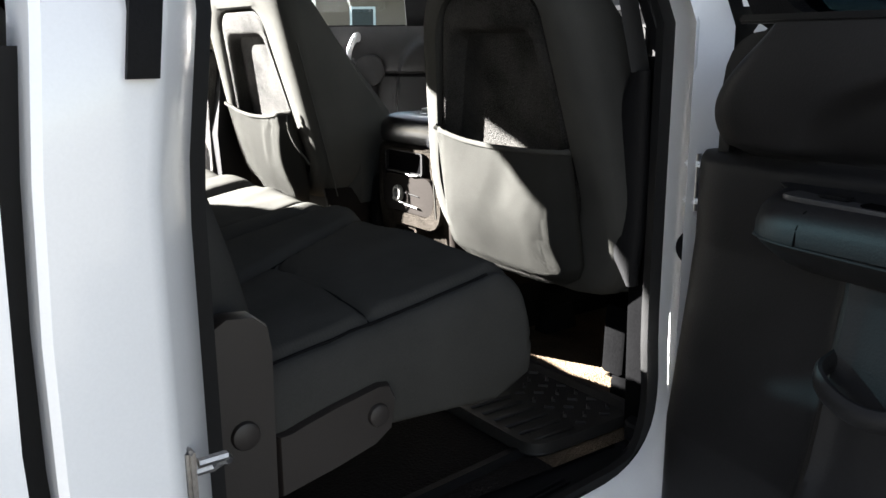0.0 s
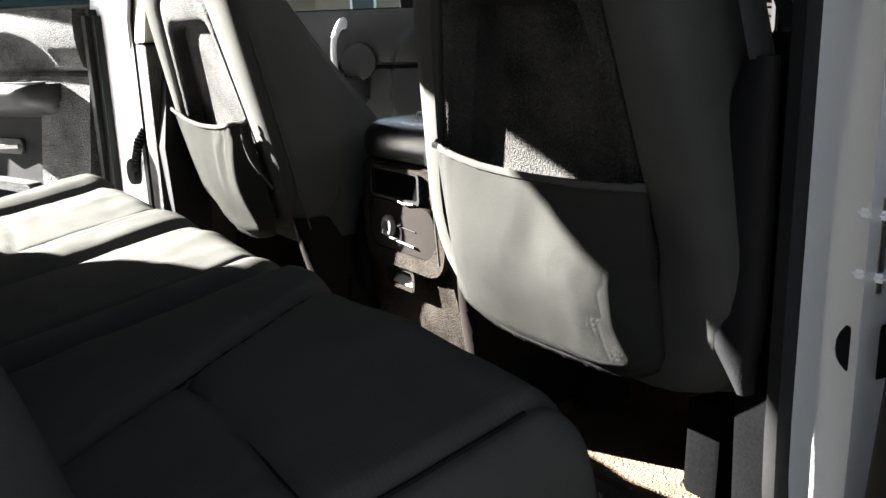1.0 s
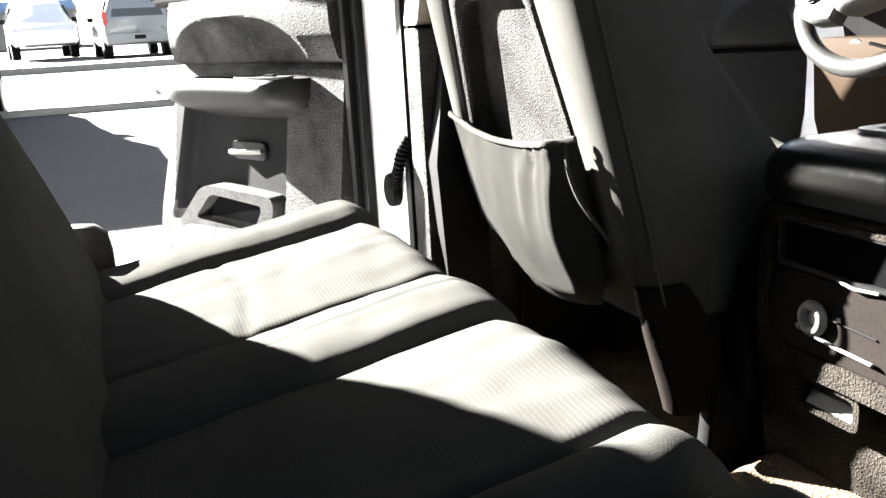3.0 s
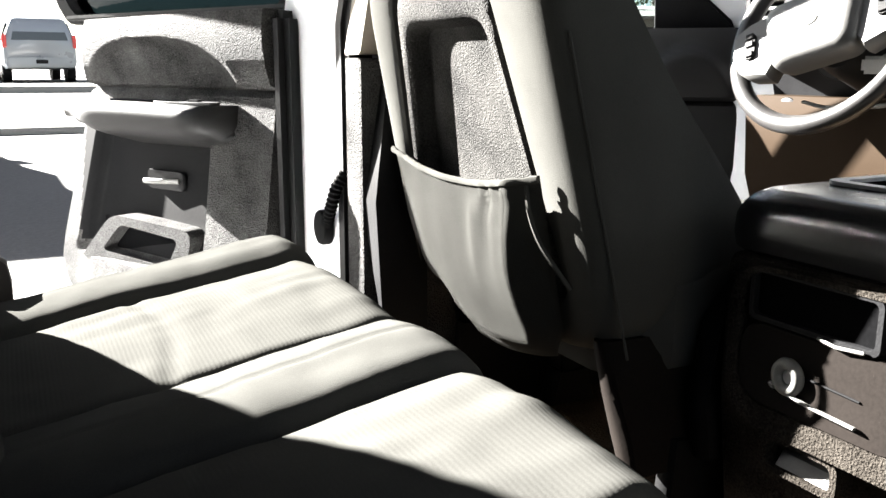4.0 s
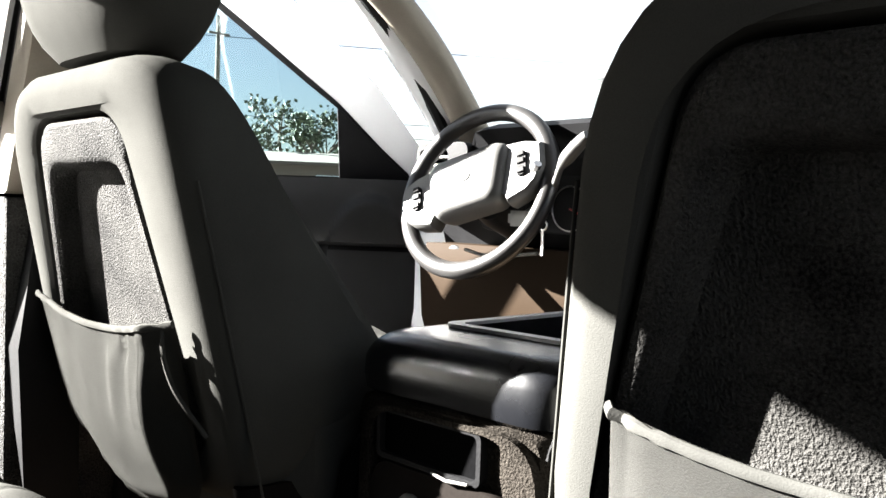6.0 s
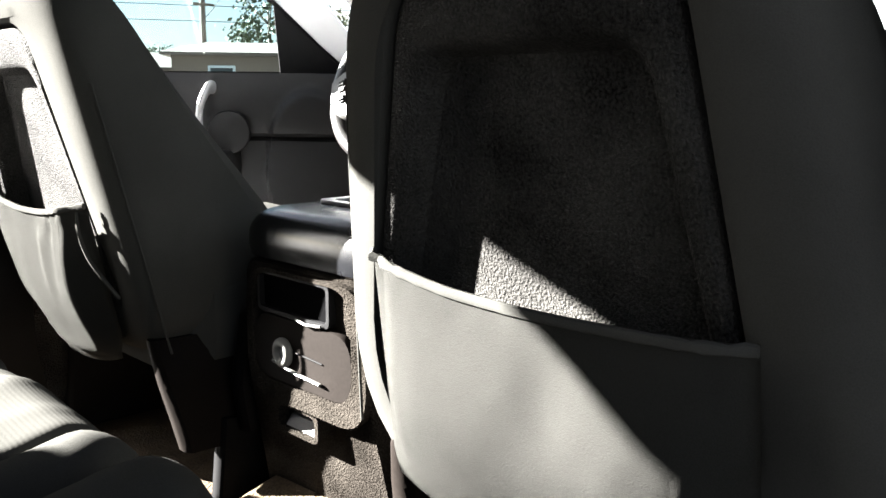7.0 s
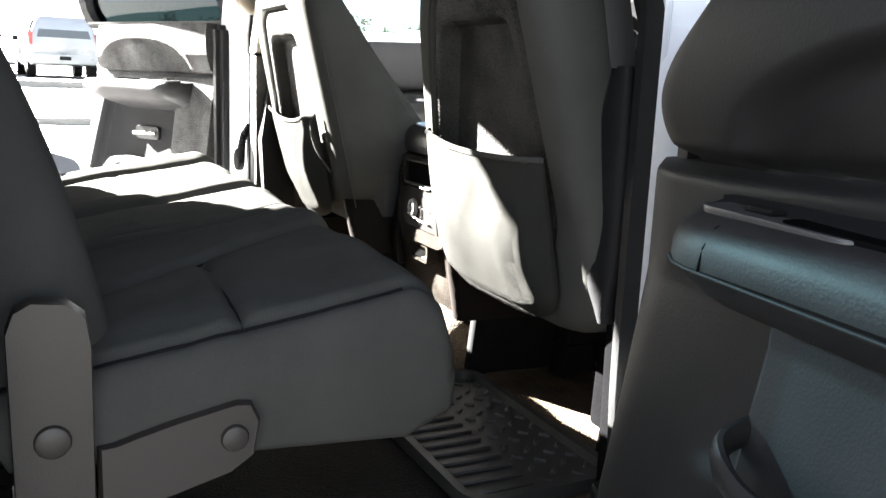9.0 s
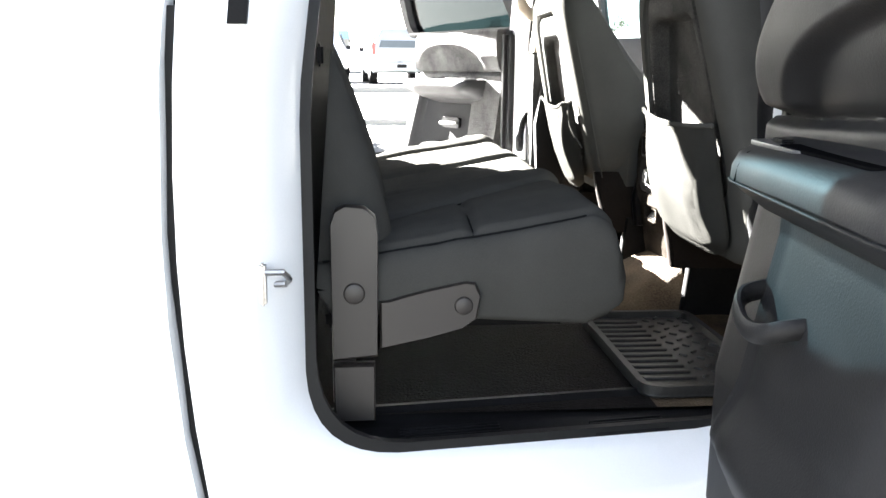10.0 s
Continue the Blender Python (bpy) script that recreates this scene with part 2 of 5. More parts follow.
def tube(points, radius, n=10, bm=None, flat=1.0, up=(0, 0, 1), closed=False):
    """A round or flattened bar along a row of points."""
    P = [Vector(p) for p in points]
    rad = radius if isinstance(radius, (list, tuple)) else [radius] * 2
    rad = [rad[min(len(rad) - 1, round(i * (len(rad) - 1) / max(1, len(P) - 1)))] for i in range(len(P))]
    rings = []
    for i, p in enumerate(P):
        if closed:
            d = (P[(i + 1) % len(P)] - P[i - 1]).normalized()
        else:
            d = (P[min(i + 1, len(P) - 1)] - P[max(i - 1, 0)]).normalized()
        u = d.cross(Vector(up))
        if u.length < 1e-4:
            u = d.cross(Vector((1, 0, 0)))
        u.normalize()
        v = u.cross(d)
        rings.append([p + (u * math.cos(a) + v * math.sin(a) * flat) * rad[i] for a in [math.tau * k / n for k in range(n)]])
    if closed:
        rings.append(rings[0])
        b = loft(rings, (False, False), True, bm)
        bmesh.ops.remove_doubles(b, verts=b.verts[:], dist=1e-6)
        return b
    return loft(rings, (True, True), True, bm)


def smooth_path(points, n=8):
    """Catmull-Rom through the points."""
    P = [Vector(p) for p in points]
    P = [P[0] * 2 - P[1]] + P + [P[-1] * 2 - P[-2]]
    out = []
    for i in range(1, len(P) - 2):
        a, b, c, d = P[i - 1:i + 3]
        for k in range(n):
            t = k / n
            out.append(0.5 * ((2 * b) + (c - a) * t + (2 * a - 5 * b + 4 * c - d) * t * t + (3 * b - a - 3 * c + d) * t ** 3))
    out.append(P[-2])
    return out


def disc(c, axis, r, h, n=20, bevel=0.0, bm=None):
    """A short cylinder at c along axis, with a rounded outer rim."""
    ax = Vector(axis).normalized()
    u = ax.orthogonal().normalized()
    v = ax.cross(u)
    c = Vector(c)
    prof = [(r, 0), (r, h - bevel), (r - bevel * 0.3, h - bevel * 0.3), (r - bevel, h)] if bevel else [(r, 0), (r, h)]
    rings = [[c + ax * hh + (u * math.cos(a) + v * math.sin(a)) * rr for a in [math.tau * k / n for k in range(n)]] for rr, hh in prof]
    return loft(rings, (True, True), True, bm)


def sweep(outline, y0, y1, bevel=0.0, axis="y", bm=None):
    """A plate: a closed outline in (x, z) drawn out between y0 and y1, with eased edges."""
    def put(p, y):
        return {"y": (p[0], y, p[1]), "x": (y, p[0], p[1]), "z": (p[0], p[1], y)}[axis]
    if bevel:
        cx = sum(p[0] for p in outline) / len(outline)
        cz = sum(p[1] for p in outline) / len(outline)
        span = max(abs(p[0] - cx) + abs(p[1] - cz) for p in outline)
        k = 1 - bevel / span
        ins = [(cx + (p[0] - cx) * k, cz + (p[1] - cz) * k) for p in outline]
        sg = 1 if y1 > y0 else -1
        rings = [[put(p, y0) for p in ins], [put(p, y0 + sg * bevel) for p in outline],
                 [put(p, y1 - sg * bevel) for p in outline], [put(p, y1) for p in ins]]
    else:
        rings = [[put(p, y0) for p in outline], [put(p, y1) for p in outline]]
    return loft(rings, (True, True), True, bm)


def frame_plate(outer, inner, y0, y1, axis="y"):
    """A plate with a hole: two outlines of equal count."""
    def put(p, y):
        return {"y": (p[0], y, p[1]), "x": (y, p[0], p[1]), "z": (p[0], p[1], y)}[axis]
    b = bmesh.new()
    rows = [[b.verts.new(put(p, y)) for p in o] for o, y in ((outer, y0), (outer, y1), (inner, y1), (inner, y0))]
    k = len(outer)
    for r, s in zip(rows, rows[1:] + rows[:1]):
        for i in range(k):
            j = (i + 1) % k
            b.faces.new((r[i], r[j], s[j], s[i]))
    return b


def sstep(a, b, x):
    t = max(0.0, min(1.0, (x - a) / (b - a)))
    return t * t * (3 - 2 * t)


def bumpy(x, c, w):
    """A soft hump at c."""
    return math.exp(-((x - c) / w) ** 2)


# ---------------------------------------------------------------- truck body
def tumble(bm):
    """The cab leans inward above the window line."""
    for v in bm.verts:
        s = 1 if v.co.y > 0 else -1
        v.co.y -= s * 0.50 * max(0.0, v.co.z - 1.36)
    return bm


def set_in(bm, s):
    """On the passenger side the body runs slightly askew: closer in at the front of the opening than at its rear, wider at the sill."""
    for v in bm.verts:
        if s < 0:
            v.co.y += 0.115 * (min(1.25, max(0.30, v.co.x)) - 0.46) - 0.012 * sstep(0.95, 0.74, v.co.z) * sstep(0.84, 0.80, abs(v.co.y))
    return bm


def gap_x(z):
    """The bowed joint between cab and load bed on the passenger side."""
    return 0.321 + 0.20 * (z - 1.06) ** 2


def opening(grow=0.0, s=-1):
    """The outline of a rear door opening in (x, z), leaning forward above the window line."""
    if s < 0:
        pts = rrect(0.471 - grow, 1.170 - grow * 1.25, 0.733 - grow, 1.700 + grow * 0.4, 0.125, 9, 12)
    else:
        pts = rrect(0.338 - grow, 1.062 - grow * 0.5, 0.728 - grow, 1.700 + grow * 0.4, 0.10, 9, 12)
    out = []
    for x, z in pts:
        lean = 0.13 * max(0.0, z - 1.22) if s < 0 else 0.22 * max(0.0, z - 1.47) + 0.3 * max(0.0, z - 1.66)
        out.append((x + (lean if x < 0.75 else 0.0), z))
    return out


truck = thing("pickup_truck", pose(0, 0, 0), "white crew cab pickup truck with its side doors standing open", "truck")
for s in (-1, 1):
    back = 0.330 if s < 0 else 0.250
    ys = (0.785, 0.812, 0.846, 0.864, 0.870, 0.872, 0.872, 0.866, 0.79) if s < 0 else (0.825, 0.86, 0.93, 0.975, 0.992, 1.0, 1.0, 0.99, 0.825)
    jy = ys[0]
    out = rrect(back, 1.180, 0.480, 1.900, 0.02, 9, 12)
    rim = rrect(back + 0.006, 1.180, 0.486, 1.895, 0.02, 9, 12)
    grow = (0.0, 0.010, 0.034, 0.050, 0.056, 0.064) if s < 0 else (0.0, 0.012, 0.035, 0.052, 0.062, 0.074)
    rows = list(zip([opening(g, s) for g in grow] + [rim, out, out], ys))
    b = loft([[(x, s * y, z) for x, z in o] for o, y in rows], (False, False))
    if s < 0:
        for v in b.verts:
            if v.co.x < 0.345:
                v.co.x += gap_x(v.co.z) - 0.321
    part("cab_side", tumble(set_in(b, s)), PAINT, truck, "white painted door frame with rounded corners")
    b = frame_plate([(x - 0.014 if s < 0 and x > 0.95 else x, z) for x, z in opening(0.010, s)], opening(-0.014, s), s * (jy - (0.025 if s > 0 else 0.013)), s * (jy - 0.0005))
    part("door_seal", tumble(set_in(b, s)), SEALR, truck, "black rubber door seal")
    b = frame_plate([(x if x < 0.75 else x + (0.06 if s > 0 else 0.09), z) for x, z in opening(0.04, s)], opening(-0.002, s), s * (jy - 0.045 if s > 0 else jy - 0.022), s * (jy - (0.026 if s > 0 else 0.0135)))
    part("trim_ring", tumble(set_in(b, s)), BLACKP, truck, "black plastic trim round the door opening")
    # front of the cab: sill, hinge pillar, screen pillar, roof rail
    part("rocker", tumble(box(1.182, 2.30, s * (0.80 if s > 0 else 0.73), s * (ys[6] if s > 0 else 0.785), 0.50, 0.770, 0.02)), PAINT, truck)
    part("hinge_pillar", box(2.05, 2.20, s * 0.80, s * (ys[6] - 0.005), 0.772, 1.40, 0.02), JAMB, truck, "white painted front door hinge pillar")
    screen = [(2.20, 0.905, 1.40), (2.02, 0.845, 1.545), (1.84, 0.79, 1.665), (1.62, 0.745, 1.80), (1.40, 0.725, 1.85)]
    b = tube([(x, s * y, z) for x, y, z in smooth_path(screen, 6)], 0.042, 12, flat=0.8)
    part("screen_pillar", b, PAINT, truck)
    inner = [(2.17, 0.815, 1.42), (2.0, 0.77, 1.56), (1.82, 0.72, 1.675), (1.62, 0.68, 1.765), (1.45, 0.66, 1.80)]
    b = tube([(x, s * y, z) for x, y, z in smooth_path(inner, 6)], 0.040, 12, flat=0.75)
    part("pillar_trim", b, BEIGE, truck, "beige windscreen pillar trim")
    edge = [(2.10, 0.858, 1.44), (1.95, 0.815, 1.57), (1.78, 0.762, 1.685), (1.60, 0.722, 1.775), (1.45, 0.702, 1.81)]
    b = tube([(x, s * y, z) for x, y, z in smooth_path(edge, 6)], 0.014, 8)
    part("pillar_seal", b, SEALR, truck)
    part("roof_rail", tumble(box(1.181, 1.60, s * 0.90, s * 1.0, 1.80, 1.90, 0.02)), PAINT, truck)
    # middle pillar, inside
    f = 0.0 if s > 0 else 0.118
    b = sweep([(1.055 + f, 0.75), (1.30, 0.75), (1.26, 1.05), (1.22, 1.31), (1.055 + f, 1.31)], s * 0.715, s * (jy - 0.046 if s > 0 else jy - 0.023), 0.006)
    # passenger side trim is black below and above: its shade put into the colour
    part("pillar_trim", tumble(set_in(b, s)), GRAIN if s > 0 else SHADESLOT, truck, "grained lower middle pillar trim, passenger side blackened as shade")
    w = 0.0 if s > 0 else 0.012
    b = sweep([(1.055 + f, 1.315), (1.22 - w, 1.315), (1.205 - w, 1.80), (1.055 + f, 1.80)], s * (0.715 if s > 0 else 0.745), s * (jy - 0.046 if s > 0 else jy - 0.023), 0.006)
    part("pillar_trim", tumble(set_in(b, s)), BEIGE if s > 0 else BLACKP, truck, "upper middle pillar trim, passenger side blackened as shade")
    # rear quarter, inside
    quarter = [(0.345, 0.75), (0.471, 0.75), (0.474, 1.22), (0.545, 1.80), (0.345, 1.80)] if s < 0 else [(0.21, 0.75), (0.334, 0.75), (0.335, 1.46), (0.440, 1.80), (0.21, 1.80)]
    b = sweep(quarter, s * 0.700, s * (jy - 0.046 if s > 0 else jy - 0.002), 0.008)
    part("pillar_trim", tumble(b), BLACKP, truck, "charcoal rear pillar trim")
    # black strip outside on the rear pillar
    if s < 0:
        part("pillar_strip", tumble(loft([[(x + 0.12 * max(0, z - 1.308), s * y, z) for x, y in ((0.401, ys[6] - 0.002), (0.423, ys[6] - 0.002), (0.423, ys[6] + 0.012), (0.401, ys[6] + 0.012))] for z in (1.308, 1.36, 1.45, 1.55, 1.65)])), BLACKP, truck, "black strip on the rear pillar")

part("rear_wall", box(0.24, 0.298, -0.775, 0.725, 0.60, 1.345, 0.01), JAMB, truck)
b = frame_plate(rrect(-0.79, 0.79, 1.347, 1.86, 0.03, 6, 6), rrect(-0.70, 0.70, 1.39, 1.76, 0.06, 6, 6), 0.25, 0.298, "x")
part("rear_window_frame", tumble(b), DARKP, truck)
part("rear_window", box(0.270, 0.276, -0.60, 0.60, 1.37, 1.78), DTINT, truck, "tinted rear cab window")
part("roof", box(0.24, 1.62, -0.77, 0.77, 1.835, 1.91, 0.03, 3), PAINT, truck)
part("roof_front", loft([[(1.615, -0.70, 1.80), (1.615, 0.70, 1.80), (1.615, 0.70, 1.90), (1.615, -0.70, 1.90)],
                         [(1.76, -0.70, 1.765), (1.76, 0.70, 1.765), (1.76, 0.70, 1.80), (1.76, -0.70, 1.80)]]), PAINT, truck)
b = loft([[(2.50, -0.83, 1.36), (2.50, 0.0, 1.36), (2.50, 0.83, 1.36)], [(1.77, -0.69, 1.775), (1.80, 0.0, 1.78), (1.77, 0.69, 1.775)]], closed=False)
part("windscreen", b, CLEAR, truck, "clear windscreen").visible_shadow = False
hood = []
for x, z, w in ((2.30, 1.33, 0.94), (2.50, 1.345, 0.93), (2.9, 1.30, 0.92), (3.35, 1.22, 0.90), (3.50, 1.10, 0.88), (3.54, 0.70, 0.88)):
    hood.append([(x, -w, z - 0.12), (x, -w * 0.93, z - 0.02), (x, -w * 0.5, z + 0.015), (x, 0, z + 0.02), (x, w * 0.5, z + 0.015), (x, w * 0.93, z - 0.02), (x, w, z - 0.12),
                 (x, w, 0.5), (x, -w, 0.5)])
part("hood", loft(hood), PAINT, truck)
for s in (-1, 1):
    back_end = 0.312 if s < 0 else 0.204
    dy = 0.130 if s < 0 else 0.0
    # load bed side with its rolled top rail
    side = [(0.985, 0.55), (1.0, 0.62), (1.005, 0.95), (1.0, 1.25), (0.992, 1.32), (0.975, 1.348), (0.94, 1.352), (0.93, 1.30), (0.93, 0.55)]
    b = loft([[(x, s * (y - dy), z) for y, z in side] for x in (-1.60, -1.0, -0.4, 0.0, back_end - 0.006, back_end)])
    if s < 0:
        bmesh.ops.bisect_plane(b, geom=b.verts[:] + b.edges[:] + b.faces[:], plane_co=(0, 0, 1.06), plane_no=(0, 0, 1))
        bmesh.ops.bisect_plane(b, geom=b.verts[:] + b.edges[:] + b.faces[:], plane_co=(0, 0, 0.80), plane_no=(0, 0, 1))
        for v in b.verts:
            if v.co.x > 0.29:
                v.co.x += gap_x(v.co.z) - 0.321
    part("bed_side", b, PAINT, truck, "plain white load bed side")
    zs = [0.55 + 0.78 * k / 12 for k in range(13)]
    b = loft([[((gap_x(z) - 0.321 if s < 0 else 0.0) + back_end + dx, s * (y - dy), z) for dx, y in ((-0.015, 0.90), (0.028, 0.90), (0.028, 0.972), (-0.015, 0.972))] for z in zs])
    part("gap_filler", b, SEALR, truck, "dark gap between cab and load bed")
part("bed_floor", box(-1.60, 0.20, -0.79, 0.93, 0.82, 0.86), PAINT, truck)
part("bed_front", box(0.16, 0.20, -0.79, 0.93, 0.86, 1.33), PAINT, truck)
part("tailgate", box(-1.66, -1.605, -0.79, 0.93, 0.62, 1.345, 0.02), PAINT, truck)
part("underbody", box(-1.5, 3.3, -0.60, 0.60, 0.42, 0.60, 0.03), RUBBER, truck)
part("cab_base", box(0.30, 2.25, -0.78, 0.78, 0.595, 0.700, 0.01), JAMB, truck)
part("firewall", box(2.24, 2.30, -0.79, 0.90, 0.70, 1.36, 0.01), BLACKP, truck)
for x in (-0.75, 2.72):
    for s in (-1, 1):
        prof = [(0.24, -0.11), (0.36, -0.13), (0.395, -0.10), (0.40, 0.0), (0.395, 0.10), (0.36, 0.13), (0.24, 0.11)]
        rings = [[(x + r * math.cos(math.tau * k / 28), s * 0.80 + w, 0.40 + r * math.sin(math.tau * k / 28)) for k in range(28)] for r, w in prof]
        wheel = part("wheel", loft(rings, (True, True)), RUBBER, truck)
        part("rim", disc((x, s * (0.80 + 0.10), 0.40), (0, s, 0), 0.235, 0.02, 24, 0.01), STEEL, wheel)

# latch striker on the rear pillar, wiring boot and check plates on the middle pillars
for s in (-1, 1):
    dx, dy = -0.086 if s > 0 else 0.034, 0.070 * (s < 0)
    striker = part("latch_striker", box(0.390 + dx, 0.398 + dx, s * (0.908 - dy), s * (0.940 - dy), 0.972, 1.026, 0.003), STEEL, truck, "steel door latch striker")
    part("striker_loop", tube([(x + dx - 0.012, s * (y + 0.008 - dy), z - 0.006) for x, y, z in ((0.410, 0.933, 1.022), (0.432, 0.933, 1.022), (0.437, 0.925, 1.014), (0.437, 0.912, 1.008), (0.432, 0.904, 1.0), (0.410, 0.904, 1.0))], 0.0042, 8), STEEL, striker)
    for z in (0.86, 1.20) if s > 0 else ():
        h = part("door_hinge", box(1.050, 1.085, s * (0.935 - dy), s * (0.975 - dy), z - 0.035, z + 0.035, 0.006), JAMB, truck, "white painted door hinge")
        for dz in (-0.018, 0.018):
            part("bolt", disc((1.0505, s * (0.955 - dy), z + dz), (-1, 0, 0), 0.009, 0.006, 6, 0.002), JAMB, h)
    if s < 0:
        h = part("door_hinge", box(1.106, 1.156, -0.806, -0.779, 1.178, 1.185, 0.003), JAMB, truck, "white painted door hinge")
        part("hinge_leaf", box(1.106, 1.156, -0.806, -0.779, 1.131, 1.138, 0.003), JAMB, h)
        part("hinge_pin", tube([(1.114, -0.794, 1.122), (1.114, -0.794, 1.194)], 0.006, 10), STEEL, h)
        part("hinge_block", box(1.142, 1.156, -0.788, -0.762, 1.139, 1.177, 0.003), JAMB, h)
        part("pillar_plug", disc((1.136, -0.784, 1.069), (-1, -0.55, 0.0), 0.024, 0.012, 24, 0.004), RUBBER, truck, "black rubber plug in the pillar")
        continue
    boot = part("wiring_boot", tube(smooth_path([(1.050, 0.862, 1.036), (1.044, 0.842, 1.048), (1.044, 0.824, 1.072), (1.048, 0.810, 1.104), (1.060, 0.800, 1.130)], 8),
                                    [0.0085 + 0.0025 * (k % 2) for k in range(33)], 12), RUBBER, truck, "ribbed black wiring boot")
    part("boot_plug", disc((1.056, 0.876, 1.030), (-1, 0, 0), 0.030, 0.018, 24, 0.006), RUBBER, boot)

# headliner, floor, sills
ceiling = solo("ceiling", tumble(box(0.30, 1.66, -0.88, 0.88, 1.802, 1.826, 0.006)), HEADL, "grey cloth headliner under the cab roof", "ceiling", kind="structure")
b = bmesh.new()
nx, ny = 60, 56
grid = []
for i in range(nx + 1):
    x = 0.30 + 1.93 * i / nx
    row = []
    for j in range(ny + 1):
        y = -0.665 + 1.445 * j / ny
        hump = 0.10 * sstep(0.22, 0.10, abs(y)) * sstep(1.0, 1.30, x)
        z = 0.742 + hump + 0.02 * noise.noise((x * 3, y * 3, 0)) * sstep(1.1, 1.3, x) + 0.28 * sstep(1.95, 2.25, x)
        row.append(b.verts.new((x, y, z)))
    grid.append(row)
for i in range(nx):
    for j in range(ny):
        b.faces.new((grid[i][j], grid[i + 1][j], grid[i + 1][j + 1], grid[i][j + 1]))
fl = solo("floor", b, CARPET, "tan loop pile carpet on the cab floor, shade painted dark behind", "floor", kind="structure")
# rear floor takes a near-black copy: shade painted into the carpet colour
fl.data.materials.append(CARPET_SHADE)
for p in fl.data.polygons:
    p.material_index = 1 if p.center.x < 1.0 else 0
for s in (-1, 1):
    sill = thing("sill_plate", pose(0, 0, 0), "black plastic door sill plate with fine ribs", "sill plate", "door sill plates")
    prof = [(0.630, 0.722), (0.640, 0.748), (0.655, 0.7505), (0.668, 0.738), (0.70, 0.7345), (0.775, 0.7345), (0.790, 0.728), (0.796, 0.716), (0.796, 0.700), (0.64, 0.700)]
    part("cover", set_in(loft([[(x, s * y, z) for y, z in prof] for x in (0.49, 0.60, 0.80, 1.0, 1.14)]), s), BLACKP, sill)
    for x0, x1, ya in ((0.60, 0.750, 0.716), (0.887, 1.003, 0.738)):
        for k in range(7 if x0 < 0.8 else 5):
            y = ya + 0.0105 * k
            part("rib", set_in(box(x0, x1, s * y, s * (y + 0.005), 0.733, 0.7395, 0.001, 1), s), BLACKP, sill)
    b = sweep(rrect(1.145, 1.98, 0.66, 0.72 if s < 0 else 0.955, 0.02, 4, 2), 0.745, 0.775, 0.004, axis="z")
    part("front_cover", b, BLACKP, sill, m=Matrix.Diagonal((1, s, 1, 1)))


# ---------------------------------------------------------------- front seats
def back_x(z):
    return 1.032 + (1.44 - z) * 0.222


def thick(z):
    return 0.085 + 0.17 * sstep(1.46, 1.02, z)


